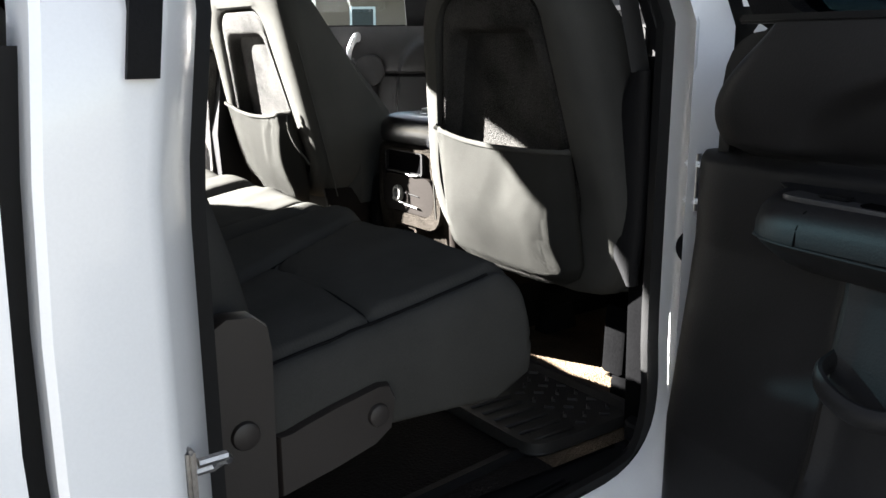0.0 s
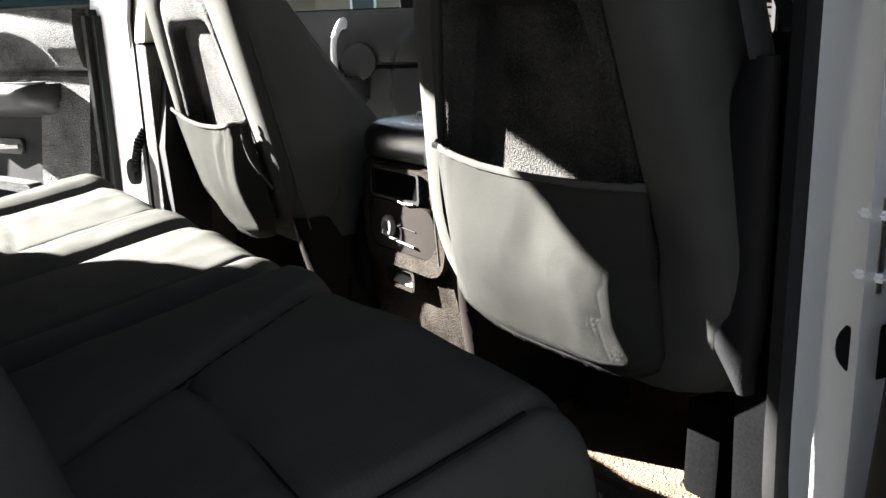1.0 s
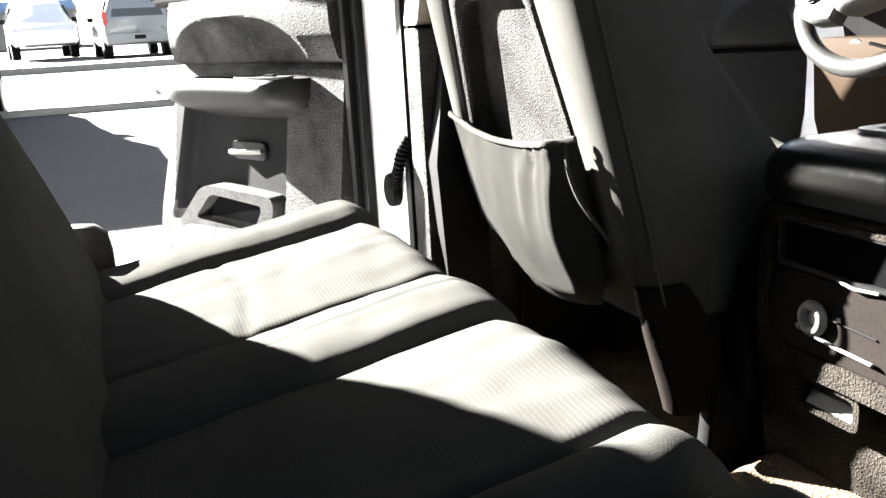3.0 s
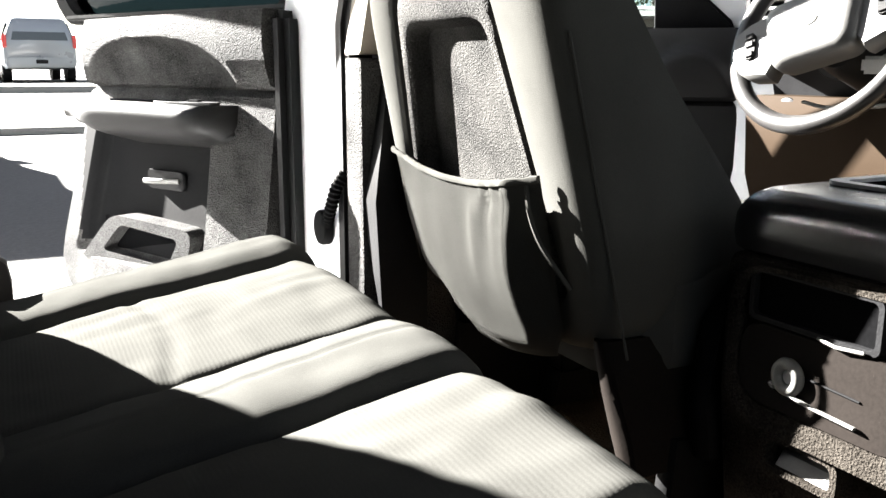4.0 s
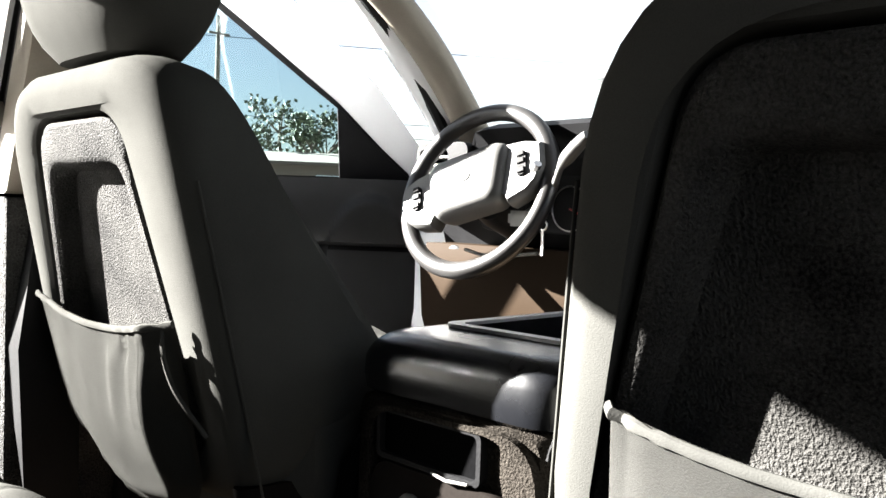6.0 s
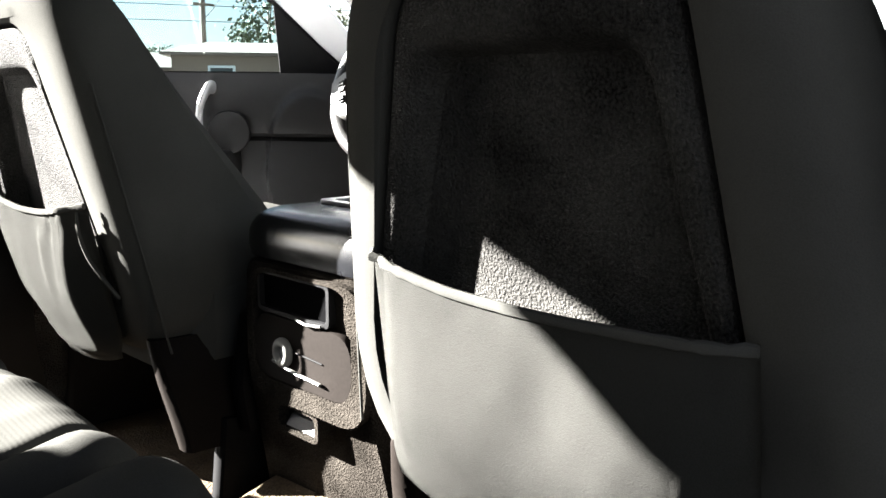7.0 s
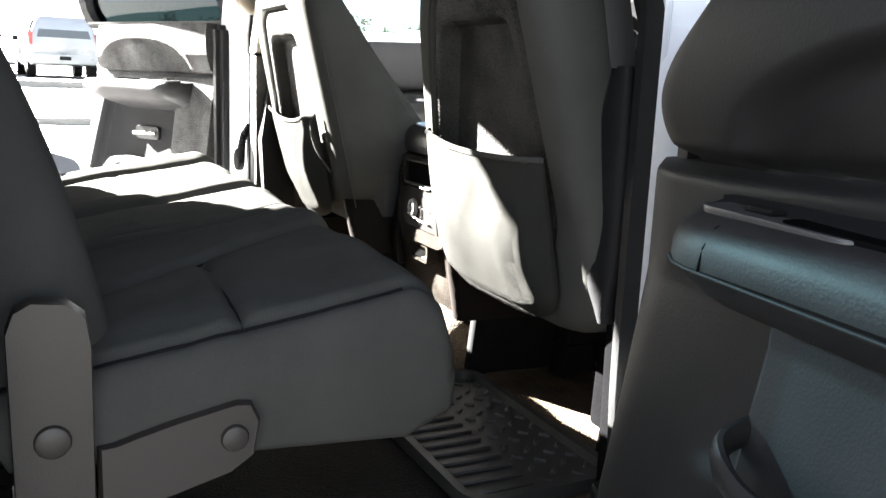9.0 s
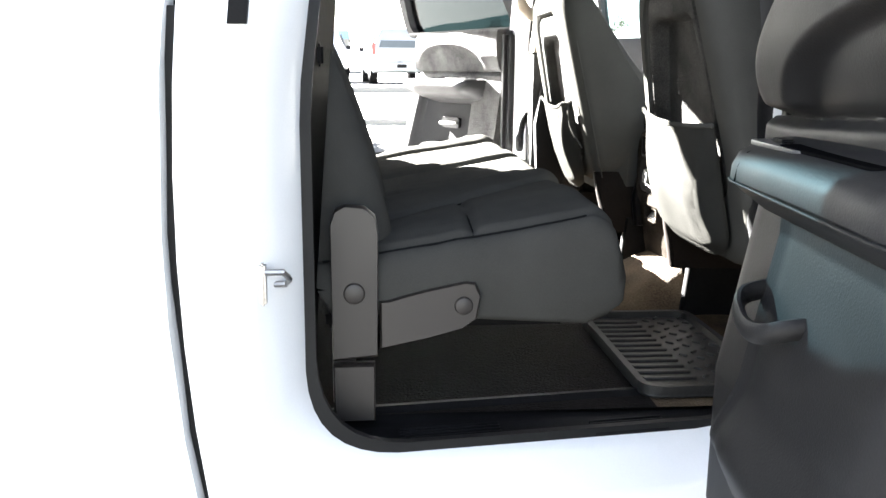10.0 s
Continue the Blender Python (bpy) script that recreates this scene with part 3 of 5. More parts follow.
def front_seat(cy, dx, label):
    seat = thing("front_seat", pose(dx, cy, 0), label, "car seat", "front seats")
    hb, ht, z0, z1 = (0.254 if cy > 0 else 0.298), (0.226 if cy > 0 else 0.183), (0.978 if cy > 0 else 0.935), 1.462

    def ring(grow, depth_of, r):
        r = r * (1.0 if cy > 0 else 1.35)
        pts = rtrap(hb + grow, ht + grow, z0 - grow, z1 + grow, r, 9, 9)
        return [(depth_of(z), y * (0.87 if cy < 0 and y < 0 else 1.0), z) for y, z in pts]
    rings = [ring(-0.06, lambda z: back_x(z) + thick(z) - 0.012, 0.07), ring(-0.03, lambda z: back_x(z) + thick(z), 0.09),
             ring(-0.006, lambda z: back_x(z) + thick(z) * 0.86, 0.11), ring(0.0, lambda z: back_x(z) + thick(z) * 0.5, 0.115),
             ring(-0.001, lambda z: back_x(z) + 0.024, 0.115), ring(-0.006, lambda z: back_x(z) + 0.006, 0.112),
             ring(-0.016, lambda z: back_x(z) - 0.005, 0.105), ring(-0.034, lambda z: back_x(z) - 0.011, 0.095), ring(-0.052, lambda z: back_x(z) - 0.011, 0.080)]

    def panel(grow, off, r=0.05, drop=0.0):
        half, top, low = (0.192, 0.112, 1.010) if cy > 0 else (0.190, 0.107, 1.055)
        pts = rtrap(half + grow, top + grow + drop * 0.21, low - grow, 1.400 + grow - drop, r, 9, 9)
        return [(back_x(z) + off, y + (0.012 if cy > 0 else 0.016 + 0.10 * (1.36 - z)), z) for y, z in pts]
    rings.append(panel(0.013, -0.010, 0.062))
    rings.append(panel(0.006, -0.006, 0.058))
    rings.append(panel(0.0045, 0.034, 0.056))
    back = part("backrest", loft(rings, (True, False)), SEAT, seat)
    rp = [panel(-0.001, 0.034), panel(-0.001, -0.002), panel(-0.006, -0.006), panel(-0.017, -0.005, 0.045, 0.026), panel(-0.022, 0.000, 0.035, 0.028), panel(-0.027, 0.022, 0.03, 0.029)]
    part("back_panel", loft(rp, (False, True)), SEATG, seat, "recessed grained grey plastic back panel")
    # stitched piping down both back corners
    for s in (-1, 1) if cy > 0 else (1,):
        line = [(back_x(z) + 0.006, s * (hb - 0.004 + (ht - hb) * (z - z0) / (z1 - z0)), z) for z in [1.00 + 0.33 * k / 14 for k in range(15)]]
        part("piping", tube(line, 0.0016, 6), SEAT, back)
    part("top_seam", tube([(back_x(1.41) - 0.001, (-0.115 if cy > 0 else -0.08) + (0.26 if cy > 0 else 0.22) * k / 10, 1.412) for k in range(11)], 0.002, 6), SEAMSHADE, back)
    # map pocket: a slack cloth with a gathered top hem
    n, m = 46, 36
    b = bmesh.new()
    rows = []
    for j in range(m + 1):
        v = j / m
        row = []
        for i in range(n + 1):
            u = 2 * i / n - 1
            wid = (0.164 + 0.010 * v) * (1 - (0.06 if u < 0 else 0.03) * sstep(0.88, 1.0, v)) if cy < 0 else 0.186 * ((1 - 0.22 * v ** 1.5 - 0.30 * sstep(0.70, 1.0, v)) if u > 0 else (1 - 0.02 * v - 0.10 * sstep(0.80, 1.0, v)))
            zt = 1.188 - 0.020 * (1 - u * u) if cy > 0 else 1.180 + 0.014 * max(0.0, u) ** 2 - 0.006 * (1 - u * u)
            zb = 0.948 + (0.03 * u * u if cy > 0 else 0.03 * u ** 4)
            z = zt + (zb - zt) * v
            y = u * wid + (0.016 + 0.016 * v if cy < 0 else 0.010)
            edge = min(1.0, (1 - abs(u)) * 5.0)
            if cy < 0:
                belly = (0.012 + 0.026 * math.sin(math.pi * min(1, v * 1.05)) * (1 - abs(u) ** 3)) * (edge ** 0.6) * sstep(1.0, 0.90, v)
                fold = 0.004 * bumpy(u, -0.55, 0.25) * bumpy(v, 0.55, 0.35) - 0.004 * bumpy(u, -0.15, 0.14) * bumpy(v, 0.28, 0.18) + 0.003 * noise.noise((u * 2.0, v * 2.5, 1.3)) + 0.0006 * noise.noise((u * 9.0, v * 7.0, 3.1)) + 0.0015 * math.sin(u * 7 + v * 4) * v * (1 - v)
                gather = 0.004 * math.sin(u * 60) * sstep(0.86, 0.98, abs(u)) * (1 - v) ** 2
            else:
                # full towards a ridge near the inner edge, then falling away; drawn in under the gathered hem
                ridge = 0.012 + 0.024 * math.sin(math.pi * min(1, 0.08 + v * 0.90)) ** 0.9
                side = ((1 - u) / 1.80) ** 0.75 if u > -0.80 else max(0.0, (u + 1) / 0.20) ** 0.9
                belly = ridge * side * (edge ** 0.35) * sstep(1.0, 0.90, v)
                fold = -0.005 * bumpy(u, -0.52 - 0.05 * v, 0.080) * sstep(0.05, 0.12, v) * sstep(0.24, 0.10, v)
                fold -= 0.003 * bumpy(u, -0.80 + 0.05 * v, 0.070) * sstep(0.05, 0.12, v) * sstep(0.32, 0.12, v)
                fold += 0.006 * bumpy(u, -0.38 + 0.10 * v, 0.10) * sstep(0.05, 0.2, v) * sstep(0.7, 0.3, v)
                fold += 0.004 * noise.noise((u * 2.5 + 3, v * 3, 1.3))
                gather = 0.0022 * math.sin(u * 38) * bumpy(u, -0.60, 0.22) * (1 - v) ** 3
            row.append(b.verts.new((back_x(z) - 0.019 - belly - gather - fold * edge, y, z)))
        rows.append(row)
    for j in range(m):
        for i in range(n):
            b.faces.new((rows[j][i], rows[j][i + 1], rows[j + 1][i + 1], rows[j + 1][i]))
    hem = [Vector(v.co) for v in rows[0]]
    bmesh.ops.solidify(b, geom=b.faces[:], thickness=0.003)
    pocket = part("pocket", b, SEAT, seat, "slack cloth map pocket with a gathered hem", angle=80)
    rad = [0.0030 + 0.0007 * math.sin(k * 2.1) * (1 if abs(2 * k / n - 1) > 0.72 else 0.15) for k in range(n + 1)]
    part("hem", tube([p + Vector((-0.002, 0, -0.004)) for p in hem], rad, 8, flat=1.35), SEAT, pocket)
    if cy > 0:
        cord = [(back_x(z) - 0.026 - 0.010 * math.sin(k * 0.9), y - cy, z) for k, (y, z) in enumerate(((0.266, 1.176), (0.258, 1.150), (0.245, 1.120), (0.232, 1.095), (0.220, 1.070)))]
        part("draw_cord", tube(smooth_path(cord, 5), 0.0026, 6), SEAT, pocket, "loose draw cord hanging from the hem")
    # head restraint on two posts
    hr = []
    for k in range(11):
        t = k / 10
        z = 1.470 + 0.200 * t
        sh = math.sin(math.pi * (0.10 + 0.80 * t)) ** 0.45
        hw, hd = 0.168 * sh + 0.004, 0.074 * sh + 0.002
        cx = 1.085 - 0.012 * t
        hr.append([(cx + hd * math.copysign(abs(math.cos(a)) ** 0.7, math.cos(a)), hw * math.copysign(abs(math.sin(a)) ** 0.55, math.sin(a)), z) for a in [math.tau * q / 32 for q in range(32)]])
    head = part("head_restraint", loft(hr), SEAT, seat)
    for s in (-1, 1):
        part("post", tube([(1.085, s * 0.065, 1.44), (1.085, s * 0.065, 1.50)], 0.007, 10), CHROME, head)
    # cushion, side shields, frame and rails
    cs = []
    for x, zt, w in ((1.16, 1.075, 0.20), (1.20, 1.095, 0.245), (1.40, 1.085, 0.258), (1.58, 1.10, 0.258), (1.66, 1.08, 0.25), (1.69, 1.02, 0.235)):
        pts = rtrap(w, w, 0.955, zt, 0.045, 6, 6)
        cs.append([(x, y, z + 0.018 * sstep(0.12, 0.22, abs(y)) * (1 if z > 1.02 else 0)) for y, z in pts])
    part("seat_cushion", loft(cs), SEAT, seat)
    for s in (-1, 1):
        shield = [(1.215, 0.885), (1.62, 0.885), (1.66, 0.93), (1.64, 0.985), (1.36, 0.99), (1.28, 1.03), (1.25, 1.07), (1.22, 1.04), (1.205, 0.95)]
        part("side_shield", sweep(shield, s * 0.262, s * 0.290, 0.008), BLACKP, seat, "black plastic seat side shield")
        if s * cy < 0:
            cov = [(1.128, s * 0.212, 1.012, 0.010), (1.130, s * 0.216, 0.992, 0.015), (1.138, s * 0.222, 0.95, 0.017), (1.150, s * 0.228, 0.90, 0.019), (1.158, s * 0.232, 0.862, 0.017)]
            part("recliner_cover", loft([[(x, y - w, z), (x - 0.006, y - w * 0.4, z), (x - 0.006, y + w * 0.4, z), (x, y + w, z), (x + 0.16, y + w + 0.012, z), (x + 0.16, y - w - 0.012, z)] for x, y, z, w in cov]), BROWNP, seat, "dark plastic recliner cover", angle=50)
        part("base_trim", sweep([(1.185, 0.752), (1.62, 0.752), (1.62, 0.89), (1.20, 0.90)], s * 0.232, s * 0.258, 0.006), RUBBER, seat, "black plastic seat base trim")
        part("seat_rail", box(1.36, 1.70, s * 0.205 - 0.022, s * 0.205 + 0.022, 0.805, 0.84, 0.005), RUBBER, seat)
        for x in (1.38, 1.62):
            part("rail_foot", sweep([(x - 0.035, 0.748), (x + 0.05, 0.748), (x + 0.035, 0.806), (x - 0.02, 0.806)], s * 0.205 - 0.02, s * 0.205 + 0.02, 0.003), TAUPE if (cy < 0 and x < 1.3 and s < 0) else BLACKP, seat, "plastic rail cover")
    part("seat_pan", box(1.36, 1.66, -0.22, 0.22, 0.900, 0.965, 0.02), RUBBER, seat, "black seat pan and springs")
    if cy > 0:
        return seat
    # cover and lip are blackened to stand in for the shade under the seat
    ft = part("rail_cover", sweep([(1.213, 0.792), (1.258, 0.792), (1.265, 0.908), (1.218, 0.908)], -0.134, -0.090, 0.006), SHADESLOT, seat, "rail end cover, blackened as shade")
    part("cover_lip", sweep([(1.208, 0.748), (1.275, 0.748), (1.268, 0.790), (1.213, 0.790)], -0.150, -0.112, 0.005), SHADESLOT, ft)
    part("strap", tube([(1.270, 0.325, 0.835), (1.292, 0.315, 0.79), (1.328, 0.297, 0.752)], 0.012, 8, flat=0.3), BELT, seat, "grey webbing strap under the seat")
    return seat


front_seat(0.425, 0.0, "grey cloth driver seat with a map pocket on its back")
front_seat(-0.440, 0.028, "grey cloth passenger seat with a map pocket, half in shadow")


# ---------------------------------------------------------------- rear bench
bench = thing("rear_bench_seat", pose(0, 0, 0), "grey cloth split rear bench seat with stitched bolsters", "car seat")
PANELS = ((0.245, 0.535), (-0.142, 0.095), (-0.667, -0.400))


BOLSTERS = ((0.535, 0.690, 0.017, 0.80), (0.095, 0.245, 0.014, 0.70), (-0.225, -0.142, 0.008, 0.8), (-0.400, -0.205, 0.017, 0.9))


def inner_edge(x):
    """Where the narrow seat's panel meets its inner bolster, slanting outward towards the back."""
    return -0.43 + 0.13 * min(1.0, max(-0.3, (x - 0.63) / 0.30))


def even_y(x, y):
    """The slanting bolster of the narrow seat, straightened."""
    e = inner_edge(x)
    if y > -0.205 or y < -0.667:
        return y
    return -0.667 + (y + 0.667) * 0.267 / (e + 0.667) if y < e else -0.40 + (y - e) * 0.195 / (-0.205 - e)


def in_panel(y):
    return any(a < y < c for a, c in PANELS)


def cushion_top(x, y):
    z = 1.059 - 0.17 * max(0.0, 0.89 - x)
    y = even_y(x, y)
    for a, c, h, lean in BOLSTERS:
        if a < y < c:
            u = ((y - a) / (c - a)) ** lean
            z += h * math.sin(math.pi * u) ** 0.62
    z -= 0.0022 * (bumpy(y, 0.178, 0.0035) + bumpy(y, 0.630, 0.0035) + bumpy(y, -0.262, 0.0035))
    for a, c in PANELS:
        z -= 0.007 * (bumpy(y, a, 0.007) + bumpy(y, c, 0.007))
        if a < y < c:
            u = (y - a) / (c - a)
            z += 0.009 * math.sin(math.pi * u)
            if abs(a + 0.15) > 0.01:
                z -= (0.010 if a < 0 else 0.0035) * bumpy(x, 0.690 + 0.02 * math.sin(math.pi * u) if a > 0 else 0.712 + 0.008 * u, 0.007)
    crease = noise.noise((x * 9 + 2, y * 30, 4.1)) * noise.noise((x * 5, y * 5, 7.7))
    return z + 0.0028 * noise.noise((x * 13, y * 13, 0.5)) + 0.0012 * noise.noise((x * 46, y * 17, 2.5)) + 0.006 * crease


def cushion(y0, y1):
    ys = [y0]
    while ys[-1] < y1 - 0.004:
        ys.append(ys[-1] + 0.0050)
    ys[-1] = y1
    xs = [0.480 + 0.45 * k / 56 for k in range(57)]
    rings = []
    r = 0.045
    for y in ys:
        d = min(y - y0, y1 - y, r)
        drop = r - math.sqrt(max(0.0, r * r - (r - d) ** 2))
        pr = []
        for x in xs:
            fx = max(0.0, x - 0.880) / 0.050
            round_x = 0.046 * (1 - math.sqrt(max(0.0, 1 - min(1, fx) ** 2)))
            pr.append((x + 0.0, y, cushion_top(x, y) - drop - round_x))
        q = drop * 0.35
        zf = pr[-1][2]
        pr += [(0.939 - q, y, zf - 0.022), (0.945 - q, y, zf * 0.55 + 0.405), (0.943 - q, y, zf * 0.25 + 0.675), (0.918 - q, y, 0.895 + q), (0.88, y, 0.882 + q), (0.70, y, 0.893 + q), (0.50, y, 0.905 + q), (0.480, y, 0.95)]
        rings.append(pr)
    b = loft(rings)
    ob = part("cushion", b, SEAT, bench, angle=60)
    ob.data.materials.append(SEATRIB)
    for p in ob.data.polygons:
        c = p.center
        if in_panel(even_y(c.x, c.y)) and 0.49 < c.x < 0.905 and c.z > 0.94:
            p.material_index = 1
    return ob


def crease_shade(cu, line):
    # a thin dark tube paints the shade down in the stitched crease
    part("seam", tube([(x, y, cushion_top(x, y) + 0.0006) for x, y in line], 0.0015, 6), SEAMSHADE, cu)


for y0, y1 in ((-0.212, 0.680), (-0.695, -0.218)):
    cu = cushion(y0, y1)
    ye, low = (y0 + 0.027, 0.0035) if y0 < -0.5 else (y1 - 0.012, 0.0122)
    edge = [(0.49 + 0.39 * k / 16, ye, cushion_top(0.49 + 0.39 * k / 16, ye) - low) for k in range(17)]
    part("piping", tube(edge, 0.0024, 6), SEAMSHADE, cu)
    xs = [0.50 + 0.375 * k / 24 for k in range(25)]
    if y0 < -0.5:
        crease_shade(cu, [(x, inner_edge(x)) for x in xs])
        crease_shade(cu, [(0.712 + 0.008 * k / 16, -0.662 + (inner_edge(0.72) + 0.660) * k / 16) for k in range(17)])
    else:
        for y in (0.245, 0.535, -0.142, 0.095):
            crease_shade(cu, [(x, y) for x in xs])


def rear_back(y0, y1, fill=1.0):
    lean = math.atan2(0.125, 0.29)
    rings = []
    ys = [y0 + (y1 - y0) * k / 48 for k in range(49)]
    r = 0.055
    for y in ys:
        r = 0.055
        d = min(y - y0, y1 - y, r)
        drop = r - math.sqrt(max(0.0, r * r - (r - d) ** 2))
        pr = []
        for k in range(25):
            t = k / 24
            h = 0.66 * t - 0.06
            f = 0.075 * fill * math.sin(math.pi * min(1, 0.12 + t * 0.9)) ** 0.5 - drop
            f += 0.016 * fill * sum(bumpy(y, c, 0.05) for c in (0.18, -0.25, -0.60))
            pr.append((f, h - (drop * 0.5 if t > 0.8 else 0)))
        pr += [(-0.02, 0.605 - drop * 0.5), (-0.065, 0.585 - drop), (-0.065, -0.06)]
        rings.append([(0.515 + f * math.cos(lean) - h * math.sin(lean), y, 1.035 + h * math.cos(lean) + f * math.sin(lean)) for f, h in pr])
    return part("backrest", loft(rings), SEAT, bench, angle=60)


rear_back(-0.205, 0.665, 0.5)
rear_back(-0.665, -0.215)
for y in (0.42, -0.43):
    hr = []
    for k in range(9):
        t = k / 8
        sh = math.sin(math.pi * (0.12 + 0.76 * t)) ** 0.5
        hr.append([(0.305 + 0.045 * sh * math.cos(a) - 0.02 * t, y + 0.125 * sh * math.copysign(abs(math.sin(a)) ** 0.6, math.sin(a)), 1.60 + 0.13 * t) for a in [math.tau * q / 24 for q in range(24)]])
    part("head_restraint", loft(hr), SEAT, bench)
for s in (-1, 1):
    yy = (s * 0.682, s * 0.708)
    up = [(0.504, 0.842), (0.503, 1.045), (0.510, 1.064), (0.524, 1.072), (0.552, 1.069), (0.567, 1.056), (0.571, 1.03), (0.569, 0.848)]
    br = part("hinge_bracket", sweep(up, *yy, 0.006), TAUPE, bench, "taupe plastic seat hinge cover")
    low = [(0.505, 0.748), (0.565, 0.748), (0.565, 0.836), (0.504, 0.836)]
    part("bracket_foot", sweep(low, s * 0.680, s * 0.706, 0.005), TAUPE, bench)
    arm = [(0.572, 0.860), (0.640, 0.874), (0.692, 0.888), (0.714, 0.903), (0.720, 0.938), (0.712, 0.956), (0.698, 0.958), (0.640, 0.946), (0.605, 0.937), (0.585, 0.931), (0.572, 0.930)]
    ar = part("hinge_arm", sweep(arm, s * 0.684, s * 0.706, 0.006), TAUPE, bench, "taupe plastic hinge arm cover")
    part("cap", disc((0.536, s * 0.708, 0.945), (0, s, 0), 0.0155, 0.006, 24, 0.004), TAUPE, br)
    part("cap", disc((0.694, s * 0.706, 0.924), (0, s, 0), 0.0135, 0.006, 24, 0.004), TAUPE, ar)
    part("leg", box(0.50, 0.535, s * 0.60, s * 0.64, 0.748, 0.90, 0.004), STEEL, bench)
part("seat_pan", box(0.49, 0.86, -0.64, 0.64, 0.872, 0.900, 0.006), RUBBER, bench)

# belts
for s in (-1, 1):
    bx = 0.15 * (s > 0)
    belt = thing("seat_belt", pose(0, 0, 0), "grey seat belt hanging by the rear pillar", "seat belt", "seat belts")
    part("webbing", tube([(p.x - bx, p.y, p.z) for p in smooth_path([(0.465, s * 0.585, 1.70), (0.470, s * 0.695, 1.45), (0.472, s * 0.722, 1.28), (0.462, s * 0.724, 1.05), (0.455, s * 0.722, 0.85)], 8)], 0.015, 8, flat=0.12, up=(0, 1, 0)), BELT, belt)
    part("tongue", box(0.450 - bx, 0.500 - bx, s * 0.715, s * 0.723, 1.262, 1.292, 0.004), BLACKP, belt)
    part("guide", box(0.435 - bx, 0.495 - bx, s * 0.64, s * 0.69, 1.46, 1.52, 0.01), DARKP, belt)
    belt = thing("seat_belt", pose(0, 0, 0), "grey front seat belt on the middle pillar", "seat belt", "seat belts")
    fx, fy = (0.0, 0.0) if s > 0 else (0.036, -0.038)
    part("webbing", tube([(1.105 + fx, s * (0.580 + fy), 1.66), (1.110 + fx, s * (0.645 + fy), 1.50), (1.115 + fx, s * (0.702 + fy), 1.29)], 0.019, 8, flat=0.12, up=(0, 1, 0)), BELT, belt)
    part("guide", box(1.08 + fx, 1.145 + fx, s * (0.580 + fy), s * (0.625 + fy), 1.60, 1.68, 0.012), BLACKP, belt)
    if s > 0:
        rings = [[(1.095, 0.695, 1.312), (1.137, 0.695, 1.312), (1.137, 0.718, 1.312), (1.095, 0.718, 1.312)],
                 [(1.060, 0.672, 1.10), (1.145, 0.672, 1.10), (1.145, 0.732, 1.10), (1.060, 0.732, 1.10)],
                 [(1.070, 0.672, 0.90), (1.145, 0.672, 0.90), (1.145, 0.732, 0.90), (1.095, 0.732, 0.90)],
                 [(1.13, 0.690, 0.79), (1.17, 0.690, 0.79), (1.17, 0.728, 0.79), (1.13, 0.728, 0.79)]]
    else:
        rings = []
        for k in range(19):
            t = k / 18
            z = 1.292 - 0.305 * t
            bulge = max(0.0, math.sin(math.pi * t ** 1.15)) ** 0.9
            yl, yr = -0.648 + 0.044 * bulge - 0.012 * sstep(0.85, 1.0, t), -0.681 + 0.006 * sstep(0.7, 1.0, t)
            d = 0.010 + 0.008 * bulge
            rings.append([(1.150 + 0.006 * bulge - d * math.sin(a), yl + (yr - yl) * (0.5 - 0.5 * math.cos(a)), z) for a in [math.tau * q / 16 for q in range(16)]])
    part("sleeve", loft(rings), BLACKP, belt, "long black plastic belt sleeve", angle=30 if s > 0 else 60)
# grab handle beside the driver
handle = thing("grab_handle", pose(0, 0, 0), "beige grab handle on the middle pillar", "handle")
part("bar", tube(smooth_path([(1.075, 0.775, 1.43), (1.045, 0.752, 1.43), (1.02, 0.735, 1.455), (1.013, 0.720, 1.50), (1.015, 0.685, 1.58), (1.03, 0.665, 1.62), (1.075, 0.655, 1.635)], 8), 0.016, 12, flat=1.2), BEIGE, handle)

# ---------------------------------------------------------------- floor mat
fmat = thing("floor_mat", pose(0, 0, 0), "black ribbed rubber floor mat behind the passenger seat", "floor mat")
b = sweep(rrect(0.992, 1.226, -0.640, -0.200, 0.035, 6, 2), 0.7450, 0.7525, 0.003, axis="z")
part("base", b, MATR, fmat)
b = frame_plate(rrect(0.992, 1.226, -0.640, -0.200, 0.035, 6, 2), rrect(1.004, 1.214, -0.628, -0.212, 0.028, 6, 2), 0.7505, 0.766, "z")
part("lip", b, MATR, fmat)
for k in range(13):
    y = -0.600 + 0.0295 * k
    part("rib", box(1.012, 1.105, y - 0.007, y + 0.007, 0.751, 0.7575, 0.002, 1), MATR, fmat)
for i in range(4):
    for k in range(11):
        y = -0.600 + 0.036 * k + (0.018 if i % 2 else 0)
        x = 1.125 + 0.026 * i
        b = box(-0.008, 0.008, -0.003, 0.003, 0.751, 0.7565, 0.0015, 1)
        part("stud", b, MATR, fmat, m=pose(x, y, 0, 0, 0, 45 if (i + k) % 2 else -45))


